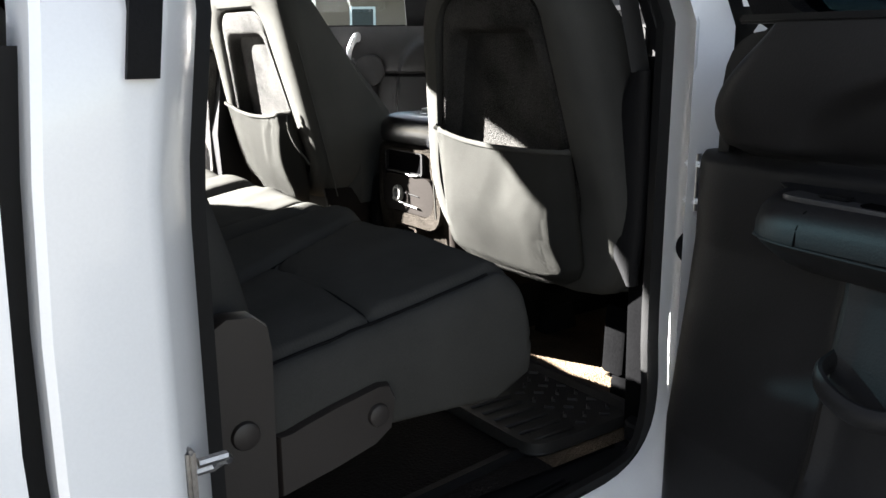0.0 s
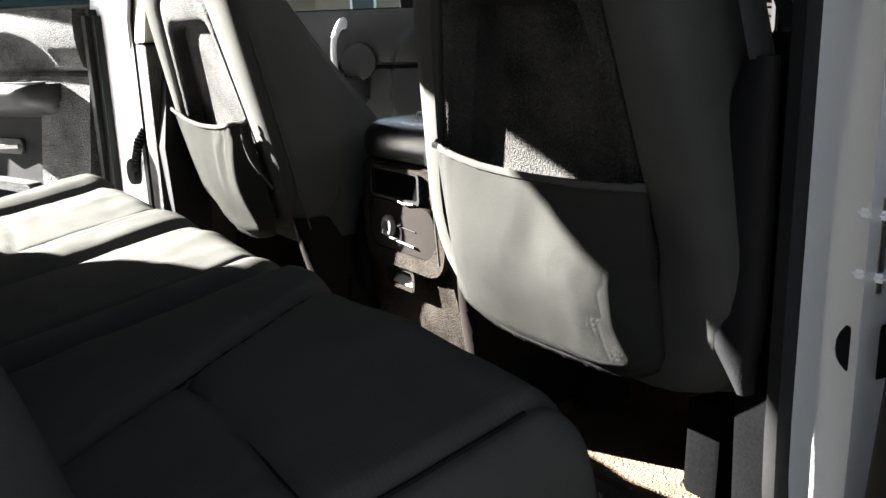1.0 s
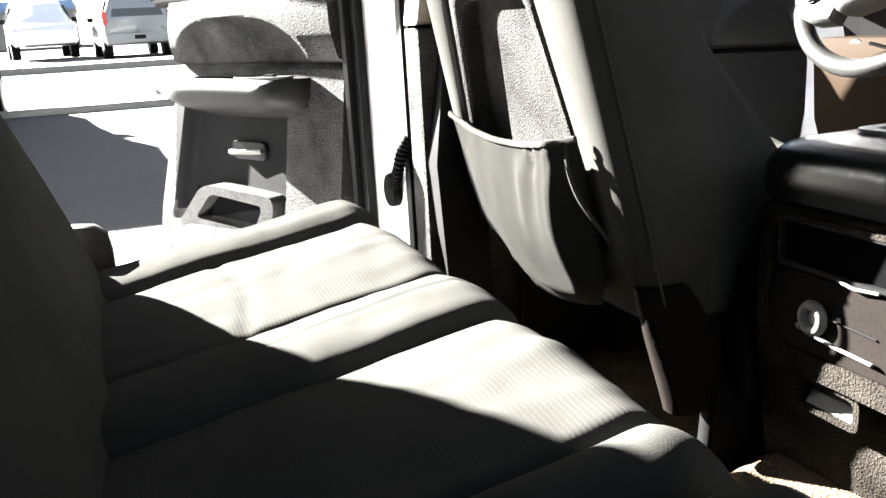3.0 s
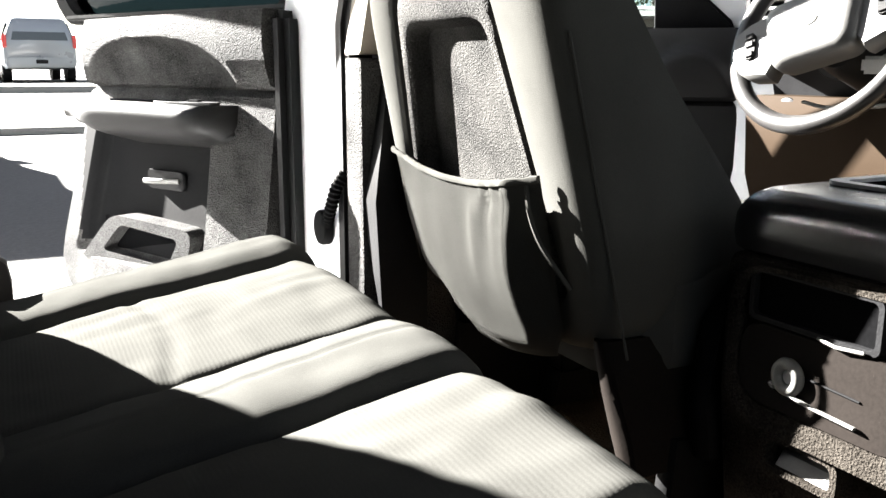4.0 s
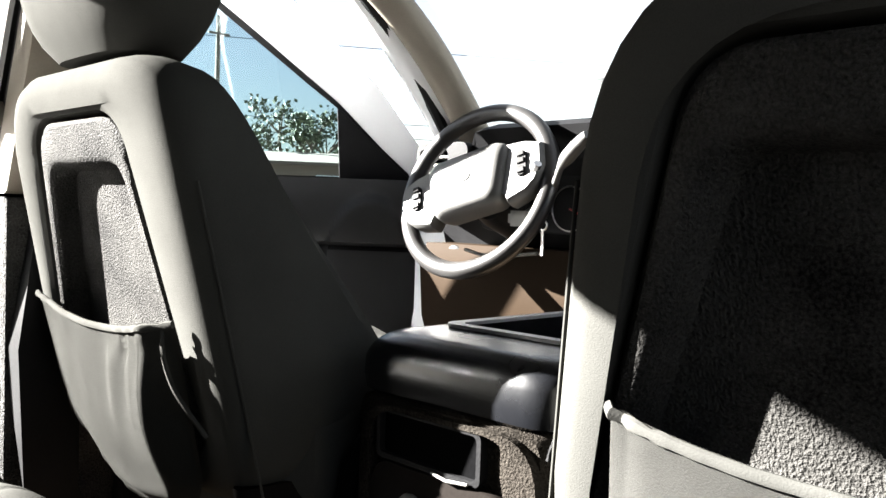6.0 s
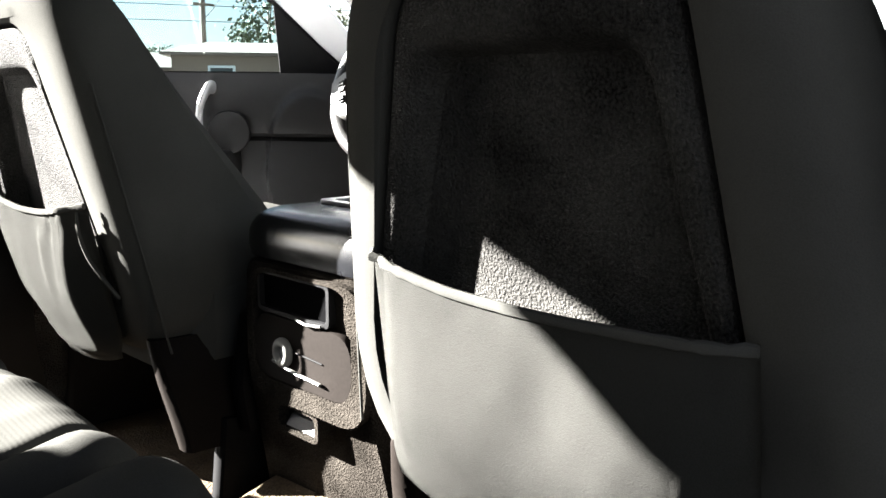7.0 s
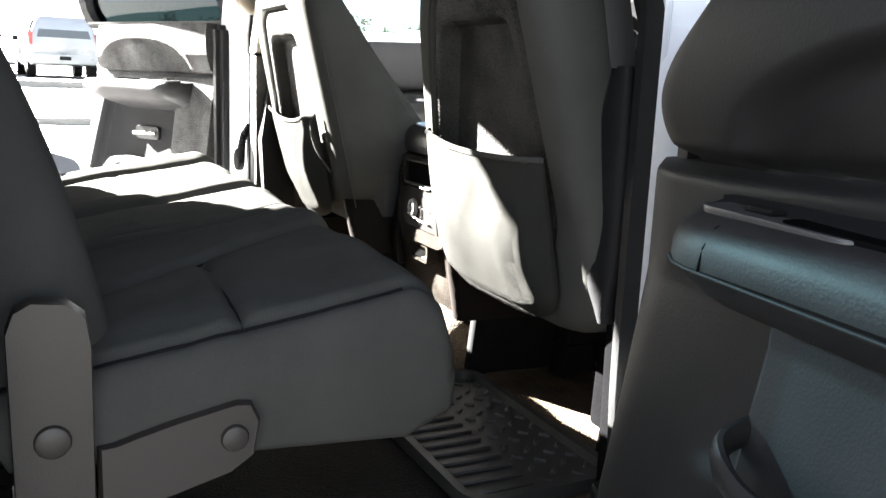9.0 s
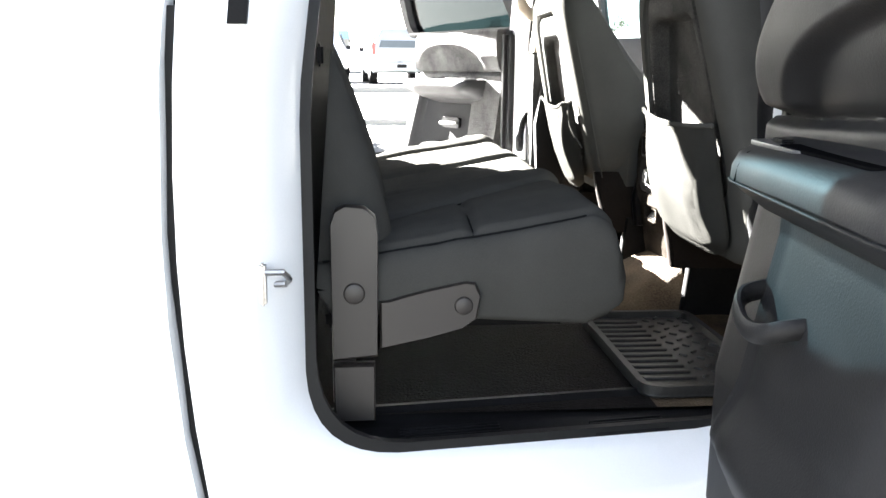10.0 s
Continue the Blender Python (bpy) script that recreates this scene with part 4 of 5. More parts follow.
# ---------------------------------------------------------------- centre console
con = thing("center_console", pose(0.022, 0, 0), "black center console with armrest lid, grained rear face and power socket", "console")
body = []
for x, w, zb, zt in ((1.188, 0.118, 0.80, 1.12), (1.196, 0.126, 0.80, 1.122), (1.30, 0.130, 0.80, 1.122), (1.70, 0.130, 0.80, 1.10), (1.90, 0.13, 0.80, 1.06)):
    body.append([(x + 0.035 * max(0, (0.98 - z)) / 0.18, y * (1 + 0.10 * max(0, 0.98 - z) / 0.18), z) for y, z in rtrap(w, w, zb, zt, 0.02, 5, 6)])
part("body", loft(body), CONG, con, "grained brown-grey console body")
def lid_ring(g, z):
    return [(x, y, z) for x, y in rrect(1.187 + g, 1.76 - g, -0.136 + g, 0.136 - g, 0.04, 7, 6)]


hole = rrect(1.285, 1.490, -0.095, 0.078, 0.015, 7, 6)
rows = [lid_ring(0.012, 1.118), lid_ring(0.002, 1.126), lid_ring(0.0, 1.140)]
rows += [lid_ring(0.030 * (1 - math.cos(q * math.pi / 14)), 1.150 + 0.034 * math.sin(q * math.pi / 14)) for q in range(1, 8)]
rows += [[(x, y, 1.186) for x, y in hole], [(x, y, 1.128) for x, y in hole]]
lid = part("armrest_lid", loft(rows, (True, True)), LIDV, con, "smooth black vinyl armrest lid")
part("tray_rim", frame_plate(rrect(1.273, 1.502, -0.107, 0.090, 0.02, 7, 3), rrect(1.287, 1.488, -0.093, 0.076, 0.014, 7, 3), 1.1862, 1.190, "z"), SILVER, lid, "bright rim round the open tray")
part("seam", tube(smooth_path([(1.30, -0.1365, 1.137), (1.22, -0.1365, 1.136), (1.190, -0.134, 1.126), (1.186, -0.128, 1.105)], 8), 0.0024, 6), BLACKP, lid, "stitched edge seam")
# rear face
b = frame_plate(rrect(-0.122, 0.105, 0.958, 1.118, 0.045, 7, 5), rrect(-0.098, 0.092, 0.982, 1.113, 0.036, 7, 5), 1.178, 1.19, "x")
part("face_frame", b, CONG, con, "raised grained frame on the console's back")
b = sweep(rrect(-0.097, 0.091, 0.983, 1.062, 0.030, 6, 3), 1.180, 1.192, 0.002, axis="x")
face = part("socket_panel", b, BROWNP, con, "smooth brown-black socket panel")
b = frame_plate(rrect(-0.058, 0.082, 1.064, 1.114, 0.008, 5, 3), rrect(-0.053, 0.077, 1.069, 1.110, 0.006, 5, 3), 1.1795, 1.19, "x")
cup = part("drawer_frame", b, BLACKP, con, "black rim of the fold-out holder")
# flush plate in deep black: the dark of a recess that is not cut
part("drawer", box(1.186, 1.193, -0.052, 0.076, 1.066, 1.113), SHADESLOT, cup)
part("latch", tube([(1.177, -0.046, 1.066), (1.175, -0.020, 1.064), (1.177, 0.0, 1.066)], 0.0016, 8), PALEP, cup, "pale latch edge")
ringp = [(1.177, 0.028 + 0.0115 * math.cos(math.tau * k / 24), 1.021 + 0.0125 * math.sin(math.tau * k / 24)) for k in range(24)]
sock = part("power_socket", tube(ringp, 0.0058, 10, closed=True, up=(1, 0, 0)), PALEP, con, "pale worn rim of the round power socket")
part("socket_core", disc((1.183, 0.028, 1.021), (-1, 0, 0), 0.0085, 0.006, 20, 0.002), SILVER, sock, "dull metal socket cap")
part("socket_tab", box(1.172, 1.180, 0.038, 0.046, 1.006, 1.012, 0.002), PALEP, sock)
part("socket_tether", tube([(1.178, 0.048, 1.009), (1.175, 0.030, 1.006), (1.176, 0.0, 1.0015), (1.176, -0.045, 0.999)], 0.0026, 8, flat=0.6), PALEP, sock, "pale cap strap under the socket")
part("socket_groove", tube([(1.1795, 0.010, 1.025), (1.1795, -0.045, 1.022)], 0.0012, 6), RUBBER, sock)
b = frame_plate(rrect(-0.026, 0.060, 0.918, 0.954, 0.010, 5, 3), rrect(-0.019, 0.053, 0.924, 0.949, 0.008, 5, 3), 1.186, 1.212, "x")
part("vent_rim", b, CONG, con)
part("vent_floor", loft([[(1.190, -0.019, 0.922), (1.190, 0.045, 0.922), (1.200, 0.045, 0.936), (1.200, -0.019, 0.936)], [(1.215, -0.019, 0.922), (1.215, 0.045, 0.922), (1.215, 0.045, 0.938), (1.215, -0.019, 0.938)]]), PALEP, con, "pale scraped slot edge")
part("strap_clutter", tube([(1.545 + 0.030 * math.sin(k * 1.7), 0.065 + 0.045 * math.cos(k * 1.1), 1.189 + 0.009 * abs(math.sin(k * 0.9))) for k in range(26)], 0.004, 7), BLACKP, con, "crumpled black cord lying on the lid")

# ---------------------------------------------------------------- dashboard and steering wheel
dash = thing("dashboard", pose(0, 0, 0), "black dashboard with tan lower panel, vents and gauge hood", "dashboard")
top = []
for k in range(41):
    y = -0.84 + 1.68 * k / 40
    hump = 0.074 * (sstep(0.24, 0.36, y) - sstep(0.66, 0.73, y))
    xr = 1.985 - 0.03 * hump / 0.074
    top.append([(2.42, y, 1.355), (2.30, y, 1.400 + hump * 0.4), (2.12, y, 1.430 + hump), (xr + 0.03, y, 1.424 + hump), (xr, y, 1.411 + hump), (xr + 0.02, y, 1.385 + hump * 0.8), (2.05, y, 1.24), (2.42, y, 1.24)])
part("top_pad", loft(top), BLACKP, dash, "black dash top with a hooded gauge cowl", angle=50)
low = []
for k in range(31):
    y = -0.825 + 1.65 * k / 30
    st = 0.03 * sstep(0.20, 0.10, abs(y))
    low.append([(1.975 - st, y, 1.243), (1.955 - st, y, 1.20), (1.965 - st, y, 1.08), (2.00, y, 0.985), (2.10, y, 0.95), (2.22, y, 1.0), (2.22, y, 1.243)])
part("lower_panel", loft(low), TAN, dash, "tan knee panel under the steering wheel")
b = frame_plate(rrect(0.690, 0.846, 1.300, 1.462, 0.02, 5, 3), rrect(0.748, 0.836, 1.316, 1.448, 0.012, 5, 3), 1.955, 2.05, "x")
vent = part("air_vent", b, BLACKP, dash, "grey framed side air vent")
for k in range(7):
    part("slat", box(1.962, 2.03, 0.750, 0.834, 1.322 + 0.0178 * k, 1.328 + 0.0178 * k, 0.001, 1), PALEP, vent)
part("vent_knob", box(1.950, 1.985, 0.770, 0.800, 1.345, 1.372, 0.003), BLACKP, vent)
part("marking_bar", box(1.951, 1.9545, 0.708, 0.722, 1.36, 1.415, 0.0005), SILVER, vent)
part("headlamp_switch", disc((1.985, 0.735, 1.215), (-1, 0, 0), 0.026, 0.015, 24, 0.004), BLACKP, dash)
b = sweep(rrect(0.36, 0.70, 1.275, 1.425, 0.05, 6, 4), 1.995, 2.06, 0.004, axis="x")
gauges = part("gauge_pod", b, DARKP, dash, "dark gauge cluster")
for y, r in ((0.605, 0.044), (0.445, 0.044), (0.525, 0.026)):
    ringp = [(1.993, y + r * math.cos(math.tau * k / 28), 1.325 + r * math.sin(math.tau * k / 28)) for k in range(28)]
    dial = part("dial_rim", tube(ringp, 0.0018, 6, closed=True, up=(1, 0, 0)), STEEL, gauges)
    part("needle", tube([(1.991, y, 1.325), (1.991, y - r * 0.7, 1.325 - r * 0.3)], 0.002, 6), REDG, dial)
b = sweep(rrect(-0.16, 0.335, 1.06, 1.375, 0.03, 6, 4), 1.955, 2.06, 0.008, axis="x")
stack = part("center_console_face", b, BLACKP, dash, "black center stack")
for y in (-0.085, 0.085, 0.255):
    b = frame_plate(rrect(y - 0.06, y + 0.06, 1.295, 1.365, 0.01, 5, 3), rrect(y - 0.052, y + 0.052, 1.302, 1.358, 0.008, 5, 3), 1.945, 1.96, "x")
    v2 = part("air_vent", b, DARKP, stack, "charcoal framed air vent")
    for k in range(3):
        part("slat", box(1.950, 1.958, y - 0.05, y + 0.05, 1.312 + 0.016 * k, 1.316 + 0.016 * k), TAN, v2)
part("radio", box(1.944, 1.956, -0.10, 0.11, 1.20, 1.28, 0.004), DARKP, stack)
for y in (-0.07, 0.0, 0.07):
    part("knob", disc((1.955, y, 1.13), (-1, 0, 0), 0.02, 0.02, 20, 0.004), BLACKP, stack)
part("glove_lid", box(1.948, 1.962, -0.66, -0.22, 1.05, 1.20, 0.01), TAN, dash)

HUB = Vector((1.880, 0.590, 1.357))
wheel = thing("steering_wheel", Matrix.Translation(HUB) @ pose(0, 0, 0, 0, 0, 3.8) @ pose(0, 0, 0, 0, 21.6, 0) @ pose(0, 0, 0, -18, 0, 0) @ Matrix.Scale(1.11, 4), "grey four-spoke steering wheel with sun on its hub", "steering wheel")
R = 0.153
ringp = [(0.0, R * math.cos(math.tau * k / 56), R * math.sin(math.tau * k / 56)) for k in range(56)]
part("rim", tube(ringp, 0.0155, 14, closed=True, up=(1, 0, 0)), WHEELC, wheel, "worn grey leather wheel rim")
def hub_ring(k, x):
    pts = rtrap(0.070 * k, 0.090 * k, -0.060 * k, 0.056 * k, 0.024 * k, 6, 4)
    return [(x, y, z + 0.004) for y, z in pts]


hub = part("hub", loft([hub_ring(0.94, 0.012), hub_ring(1.0, -0.006), hub_ring(0.99, -0.026), hub_ring(0.93, -0.036), hub_ring(0.75, -0.042), hub_ring(0.35, -0.044)]), HUBC, wheel, "grey airbag cover", angle=50)
part("badge", loft([[(x, 0.017 * k * math.cos(a), 0.004 + 0.010 * k * math.sin(a)) for a in [math.tau * q / 20 for q in range(20)]] for x, k in ((-0.043, 1.0), (-0.0455, 0.95), (-0.0465, 0.7))]), PALEP, hub, "plain oval badge")
for s in (-1, 1):
    arm = [(s * 0.070, 0.056), (s * 0.115, 0.050), (s * 0.150, 0.036), (s * 0.151, -0.008), (s * 0.138, -0.036), (s * 0.118, -0.052), (s * 0.080, -0.062), (s * 0.060, -0.030), (s * 0.060, 0.0)]
    b = loft([[(x, y * k + s * 0.1 * (1 - k), z * k) for y, z in arm] for x, k in ((0.008, 0.96), (-0.006, 1.0), (-0.020, 0.99), (-0.027, 0.90))])
    spoke = part("spoke", b, HUBC, wheel, "broad grey wheel spoke", angle=40)
    pad = rrect(min(s * 0.102, s * 0.122), max(s * 0.102, s * 0.122), -0.022, 0.026, 0.010, 5, 2)
    part("switch_pad", sweep(pad, -0.031, -0.022, 0.002, axis="x"), BLACKP, spoke, "black switch pad on the spoke")
    for dz in (-0.012, 0.006, 0.020):
        part("button", box(-0.034, -0.030, s * 0.112 - 0.007, s * 0.112 + 0.007, dz - 0.005, dz + 0.005, 0.001, 1), DARKP, spoke)
column = thing("steering_column", pose(0, 0, 0), "grey steering column with shift lever and hanging key", "steering column")
part("shroud", loft([[(HUB.x + 0.035 + d, HUB.y + w * math.cos(a), HUB.z - 0.02 - d * 0.35 + w * 0.85 * math.sin(a)) for a in [math.tau * k / 16 for k in range(16)]] for d, w in ((0.0, 0.045), (0.02, 0.055), (0.12, 0.06), (0.20, 0.06))]), DARKP, column)
part("shift_lever", tube(smooth_path([(1.93, 0.50, 1.315), (1.905, 0.435, 1.335), (1.89, 0.405, 1.370), (1.885, 0.388, 1.400), (1.88, 0.358, 1.428), (1.875, 0.325, 1.452)], 6), [0.0065] * 17 + [0.008, 0.010, 0.012, 0.0135, 0.014, 0.014, 0.014, 0.014, 0.0135, 0.013, 0.0125, 0.012, 0.010], 10), HUBC, column, "grey shift lever with thick end")
stalk = [(1.90, 0.47, 1.352), (1.885, 0.455, 1.378), (1.870, 0.430, 1.405)]
part("wiper_stalk", tube(smooth_path(stalk, 5), 0.008, 8), CHROME, column, "bright bent stalk")
part("ignition_ring", disc((1.905, 0.452, 1.315), (-1, -0.4, 0), 0.017, 0.012, 20, 0.003), STEEL, column)
part("column_clip", box(1.885, 1.925, 0.452, 0.515, 1.288, 1.318, 0.006), PALEP, column, "pale trim under the column")
part("lower_bezel", tube(smooth_path([(1.93, 0.66, 1.235), (1.915, 0.60, 1.228), (1.91, 0.53, 1.230), (1.915, 0.46, 1.238)], 6), 0.006, 8, flat=0.6), PALEP, column, "pale lip under the column")
part("key", box(1.898, 1.901, 0.432, 0.440, 1.235, 1.285, 0.002), STEEL, column)
part("key_ring", tube([(1.90, 0.436 + 0.009 * math.cos(math.tau * k / 16), 1.292 + 0.009 * math.sin(math.tau * k / 16)) for k in range(16)], 0.002, 6, closed=True, up=(1, 0, 0)), STEEL, column)
mirror = thing("rear_view_mirror", pose(0, 0, 0), "black rear view mirror on the windscreen", "mirror")
part("housing", sweep(rrect(-0.12, 0.12, 1.60, 1.665, 0.025, 6, 3), 1.80, 1.83, 0.006, axis="x"), BLACKP, mirror)
part("glass", sweep(rrect(-0.112, 0.112, 1.606, 1.659, 0.02, 6, 3), 1.7965, 1.7985, axis="x"), CHROME, mirror, "mirror glass")
part("stalk", tube([(1.83, 0, 1.64), (1.86, 0, 1.68), (1.88, 0, 1.70)], 0.008, 8), BLACKP, mirror)


# ---------------------------------------------------------------- doors
def lean_n(bm, s):
    """Above the window line a door leans inward, as the cab does."""
    for v in bm.verts:
        v.co.y += s * 0.40 * max(0.0, v.co.z - 1.36)
    return bm


def grid_panel(a0, a1, z0, z1, n_of, s, na=70, nz=70, corner=0.10):
    b = bmesh.new()
    rows = []
    for j in range(nz + 1):
        z = z0 + (z1 - z0) * j / nz
        row = []
        for i in range(na + 1):
            a = a0 + (a1 - a0) * i / na
            zz = z
            d = max(0.0, (a - (a1 - corner)) / corner)
            lift = corner * (1 - math.sqrt(max(0.0, 1 - d * d)))
            zz = z + lift * max(0.0, 1 - (z - z0) / 0.22)
            row.append(b.verts.new((a, s * n_of(a, zz), zz)))
        rows.append(row)
    for j in range(nz):
        for i in range(na):
            b.faces.new((rows[j][i], rows[j][i + 1], rows[j + 1][i + 1], rows[j + 1][i]))
    # turn the rim back to the door shell
    rim = [rows[0][i] for i in range(na + 1)] + [rows[j][na] for j in range(1, nz + 1)] + [rows[nz][i] for i in range(na - 1, -1, -1)] + [rows[j][0] for j in range(nz - 1, 0, -1)]
    back = [b.verts.new((v.co.x, s * -0.02, v.co.z)) for v in rim]
    for k in range(len(rim)):
        q = (k + 1) % len(rim)
        b.faces.new((rim[k], rim[q], back[q], back[k]))
    return b


def arm_loft(a0, a1, n0, n1, zt, zb, s):
    """An armrest: full in the middle, rounded off at its front end; on the passenger side cut under below a trim line."""
    rings = []
    for k in range(25):
        t = k / 24
        a = a0 + (a1 - a0) * t
        e = math.sqrt(max(0.0, 1 - (1 - min(1, t / 0.14)) ** 2))
        g = 1 - 0.35 * sstep(0.72, 1.0, t)
        n = n0 + (n1 - n0) * (0.25 + 0.75 * e) * g
        zz = zt + 0.004 * math.sin(t * 3)
        zl = zb + (zt - zb) * 0.25 * (1 - e) + 0.02 * sstep(0.7, 1, t)
        prof = [(n0 - 0.03, zz - 0.002), (n0 + (n - n0) * 0.55, zz), (n - 0.012, zz - 0.002), (n - 0.003, zz - 0.010), (n, zz - 0.024), (n - 0.004, (zz + zl) / 2 - 0.01),
                (n - 0.022, zl + 0.010), (n0 + (n - n0) * 0.45, zl), (n0 - 0.03, zl - 0.02)]
        if s < 0:
            prof = [(n0 - 0.03, zz + 0.004), (n0 + (n - n0) * 0.35, zz + 0.002), (n - 0.022, zz - 0.004), (n - 0.008, zz - 0.012), (n - 0.001, zz - 0.026), (n, zz - 0.040),
                    (n - 0.010, zz - 0.050), (n0 + (n - n0) * 0.55, zl + 0.022), (n0 - 0.03, zl + 0.006)]
        rings.append([(a, s * p, z) for p, z in prof])
    return loft(rings)


def rquad(corners, r, m=6):
    """A four-cornered outline with its corners rounded off."""
    out = []
    for k in range(4):
        p, before, after = Vector(corners[k]), Vector(corners[k - 1]), Vector(corners[(k + 1) % 4])
        p0, p1 = p + (before - p).normalized() * r, p + (after - p).normalized() * r
        for q in range(m + 1):
            t = q / m
            out.append(tuple(p0 * (1 - t) ** 2 + p * 2 * t * (1 - t) + p1 * t * t))
    return out


def narrow(bm, s):
    """The driver side rear door grows narrower from the sill to the window line."""
    for v in bm.verts:
        if s > 0 and v.co.x > 0.35:
            full = 0.765 - 0.229 * (min(1.345, max(0.825, v.co.z)) - 0.825)
            v.co.x = 0.35 + (v.co.x - 0.35) * (full - 0.35) / 0.425
    return bm


def rear_door(s, hinge, theta, name, label):
    door = thing(name, Matrix.Translation(hinge) @ pose(0, 0, 0, 0, 0, 180 - s * theta), label, "car door", "open rear doors")

    def n_of(a, z):
        if s < 0:
            z -= 0.05 * max(0.0, a - 0.12) * sstep(1.12, 1.20, z)
        n = 0.045 + (0.19 * min(0.22, max(0.0, 1.10 - z)) if s < 0 else 0.06 * (0.42 - a) + 0.15 * min(0.30, max(-0.15, 1.08 - z)))
        if s < 0:
            n += 0.050 * sstep(1.16, 1.12, z) * sstep(0.205, 0.250, a) * sstep(0.66, 0.50, a) * sstep(0.80, 0.90, z)
        pad = sstep(1.208, 1.222, z)
        n += pad * 0.034 * math.sin(math.pi * min(1, max(0, (z - 1.201) / 0.20))) ** 0.6
        # arched scoop in the pad
        u = (a - 0.44) / 0.285
        v = (z - 1.212) / 0.090
        d = abs(u) ** 2.6 + max(0, v) ** 2.2
        n -= pad * 0.022 * sstep(1.20, 0.72, d)
        n -= 0.016 * bumpy(z, 1.208, 0.005 if s > 0 else 0.008)
        # lower field set back behind the armrest
        if s < 0:
            n -= 0.008 * sstep(0.235, 0.265, a) * sstep(0.69, 0.66, a) * sstep(0.83, 0.87, z) * sstep(1.15, 1.12, z)
        else:
            n -= 0.036 * sstep(0.225, 0.245, a) * sstep(0.715, 0.690, a) * sstep(0.845, 0.870, z) * sstep(1.16, 1.12, z)
        n += (0.03 if s < 0 else 0.012) * sstep(0.16, 0.30, a) * sstep(0.95, 0.86, z) * sstep(0.70, 0.60, a)
        if s < 0:
            if z > 1.208:
                a -= 0.02 + 0.06 * ((z - 1.25) / 0.09) ** 2
            n *= 0.25 + 0.75 * math.sqrt(max(0.0, 1 - (1 - min(1.0, (a + 0.022) / 0.070)) ** 2))
        return n
    b = grid_panel(-0.022 if s < 0 else 0.046, 0.715 if s < 0 else 0.775, 0.70 if s < 0 else 0.735, 1.348, n_of, s, 110, 110 if s > 0 else 190, 0.14)
    if s < 0:
        # rounded front edge of the pad
        for v in b.verts:
            if v.co.z > 1.208 and v.co.x < 0.12:
                v.co.x += (0.02 + 0.06 * ((v.co.z - 1.25) / 0.09) ** 2) * (0.12 - v.co.x) / 0.142
    narrow(b, s)
    # driver side trim is much paler than the passenger's: sunlight put into its colour
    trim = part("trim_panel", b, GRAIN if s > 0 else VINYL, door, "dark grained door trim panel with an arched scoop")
    # black on the recessed field paints in the shade under the armrest
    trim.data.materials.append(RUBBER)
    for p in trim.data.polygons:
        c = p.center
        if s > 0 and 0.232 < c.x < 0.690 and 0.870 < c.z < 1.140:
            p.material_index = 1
    part("outer_skin", narrow(box(0.0, 0.80 if s < 0 else 0.765, s * -0.088, s * -0.060, 0.52, 1.345, 0.01), s), PAINT, door, "white outer door skin")
    part("shell", narrow(sweep(rrect(0.004, 0.790 if s < 0 else 0.762, 0.60, 1.342, 0.06, 6, 6), s * -0.059, s * (0.005 if s < 0 else -0.030), 0.012), s), JAMB, door, "white painted inner door shell")
    if s > 0:
        part("hinge_side_seal", box(0.006, 0.045, 0.006, 0.066, 0.72, 1.345, 0.014, 4), SEALR, door, "wide black rubber seal along the door edge")
        arm = part("armrest", arm_loft(0.150, 0.640, 0.040, 0.130, 1.183, 1.115, s), VINYL, door, "padded black armrest")
    else:
        part("edge_seal", frame_plate(rrect(0.006, 0.716, 0.66, 1.342, 0.06, 6, 6), rrect(0.022, 0.702, 0.72, 1.33, 0.05, 6, 6), s * 0.005, s * 0.020), SEALR, door)
        arm = part("armrest", arm_loft(0.126, 0.69, 0.046, 0.130, 1.186, 1.094, s), VINYL, door, "padded black armrest")
        nose = [(0.126 + 0.564 * t, (0.046 + 0.084 * (0.25 + 0.75 * math.sqrt(max(0.0, 1 - (1 - min(1, t / 0.14)) ** 2))) * (1 - 0.35 * sstep(0.72, 1.0, t)))) for t in [0.004 + 0.04 * k for k in range(24)]]
        part("arm_trim", tube([(p, s * (q + 0.0005), 1.146) for p, q in nose], 0.0016, 8), DARKP, arm, "thin trim line")
        part("arm_seam", tube([(0.212, s * q, z) for q, z in ((0.060, 1.1885), (0.100, 1.184), (0.119, 1.177), (0.1275, 1.163), (0.1305, 1.147))], 0.0012, 6), SHADESLOT, arm)
    sw = part("switch_plate", sweep(rrect(0.168, 0.325, 0.064, 0.108, 0.018, 5, 2), 1.1835, 1.1885, 0.001, axis="z"), PLATEG, door, "grey window switch plate", m=Matrix.Diagonal((1, s, 1, 1)))
    part("window_switch", box(0.204, 0.236, 0.080, 0.095, 1.188, 1.1925, 0.002), BLACKP, sw)
    part("pull_cup", sweep(rrect(0.250, 0.47, 0.070, 0.104, 0.014, 5, 2), 1.1850, 1.1895, axis="z"), SHADESLOT, door, "black pull cup in the armrest", m=Matrix.Diagonal((1, s, 1, 1)))
    zl, da = (1.065, 0.0) if s < 0 else (1.025, -0.05)
    hb = part("handle_bezel", sweep(rrect(0.39 + da, 0.51 + da, zl - 0.020, zl + 0.020, 0.012, 5, 2), s * 0.020, s * 0.032, 0.003), BLACKP, door)
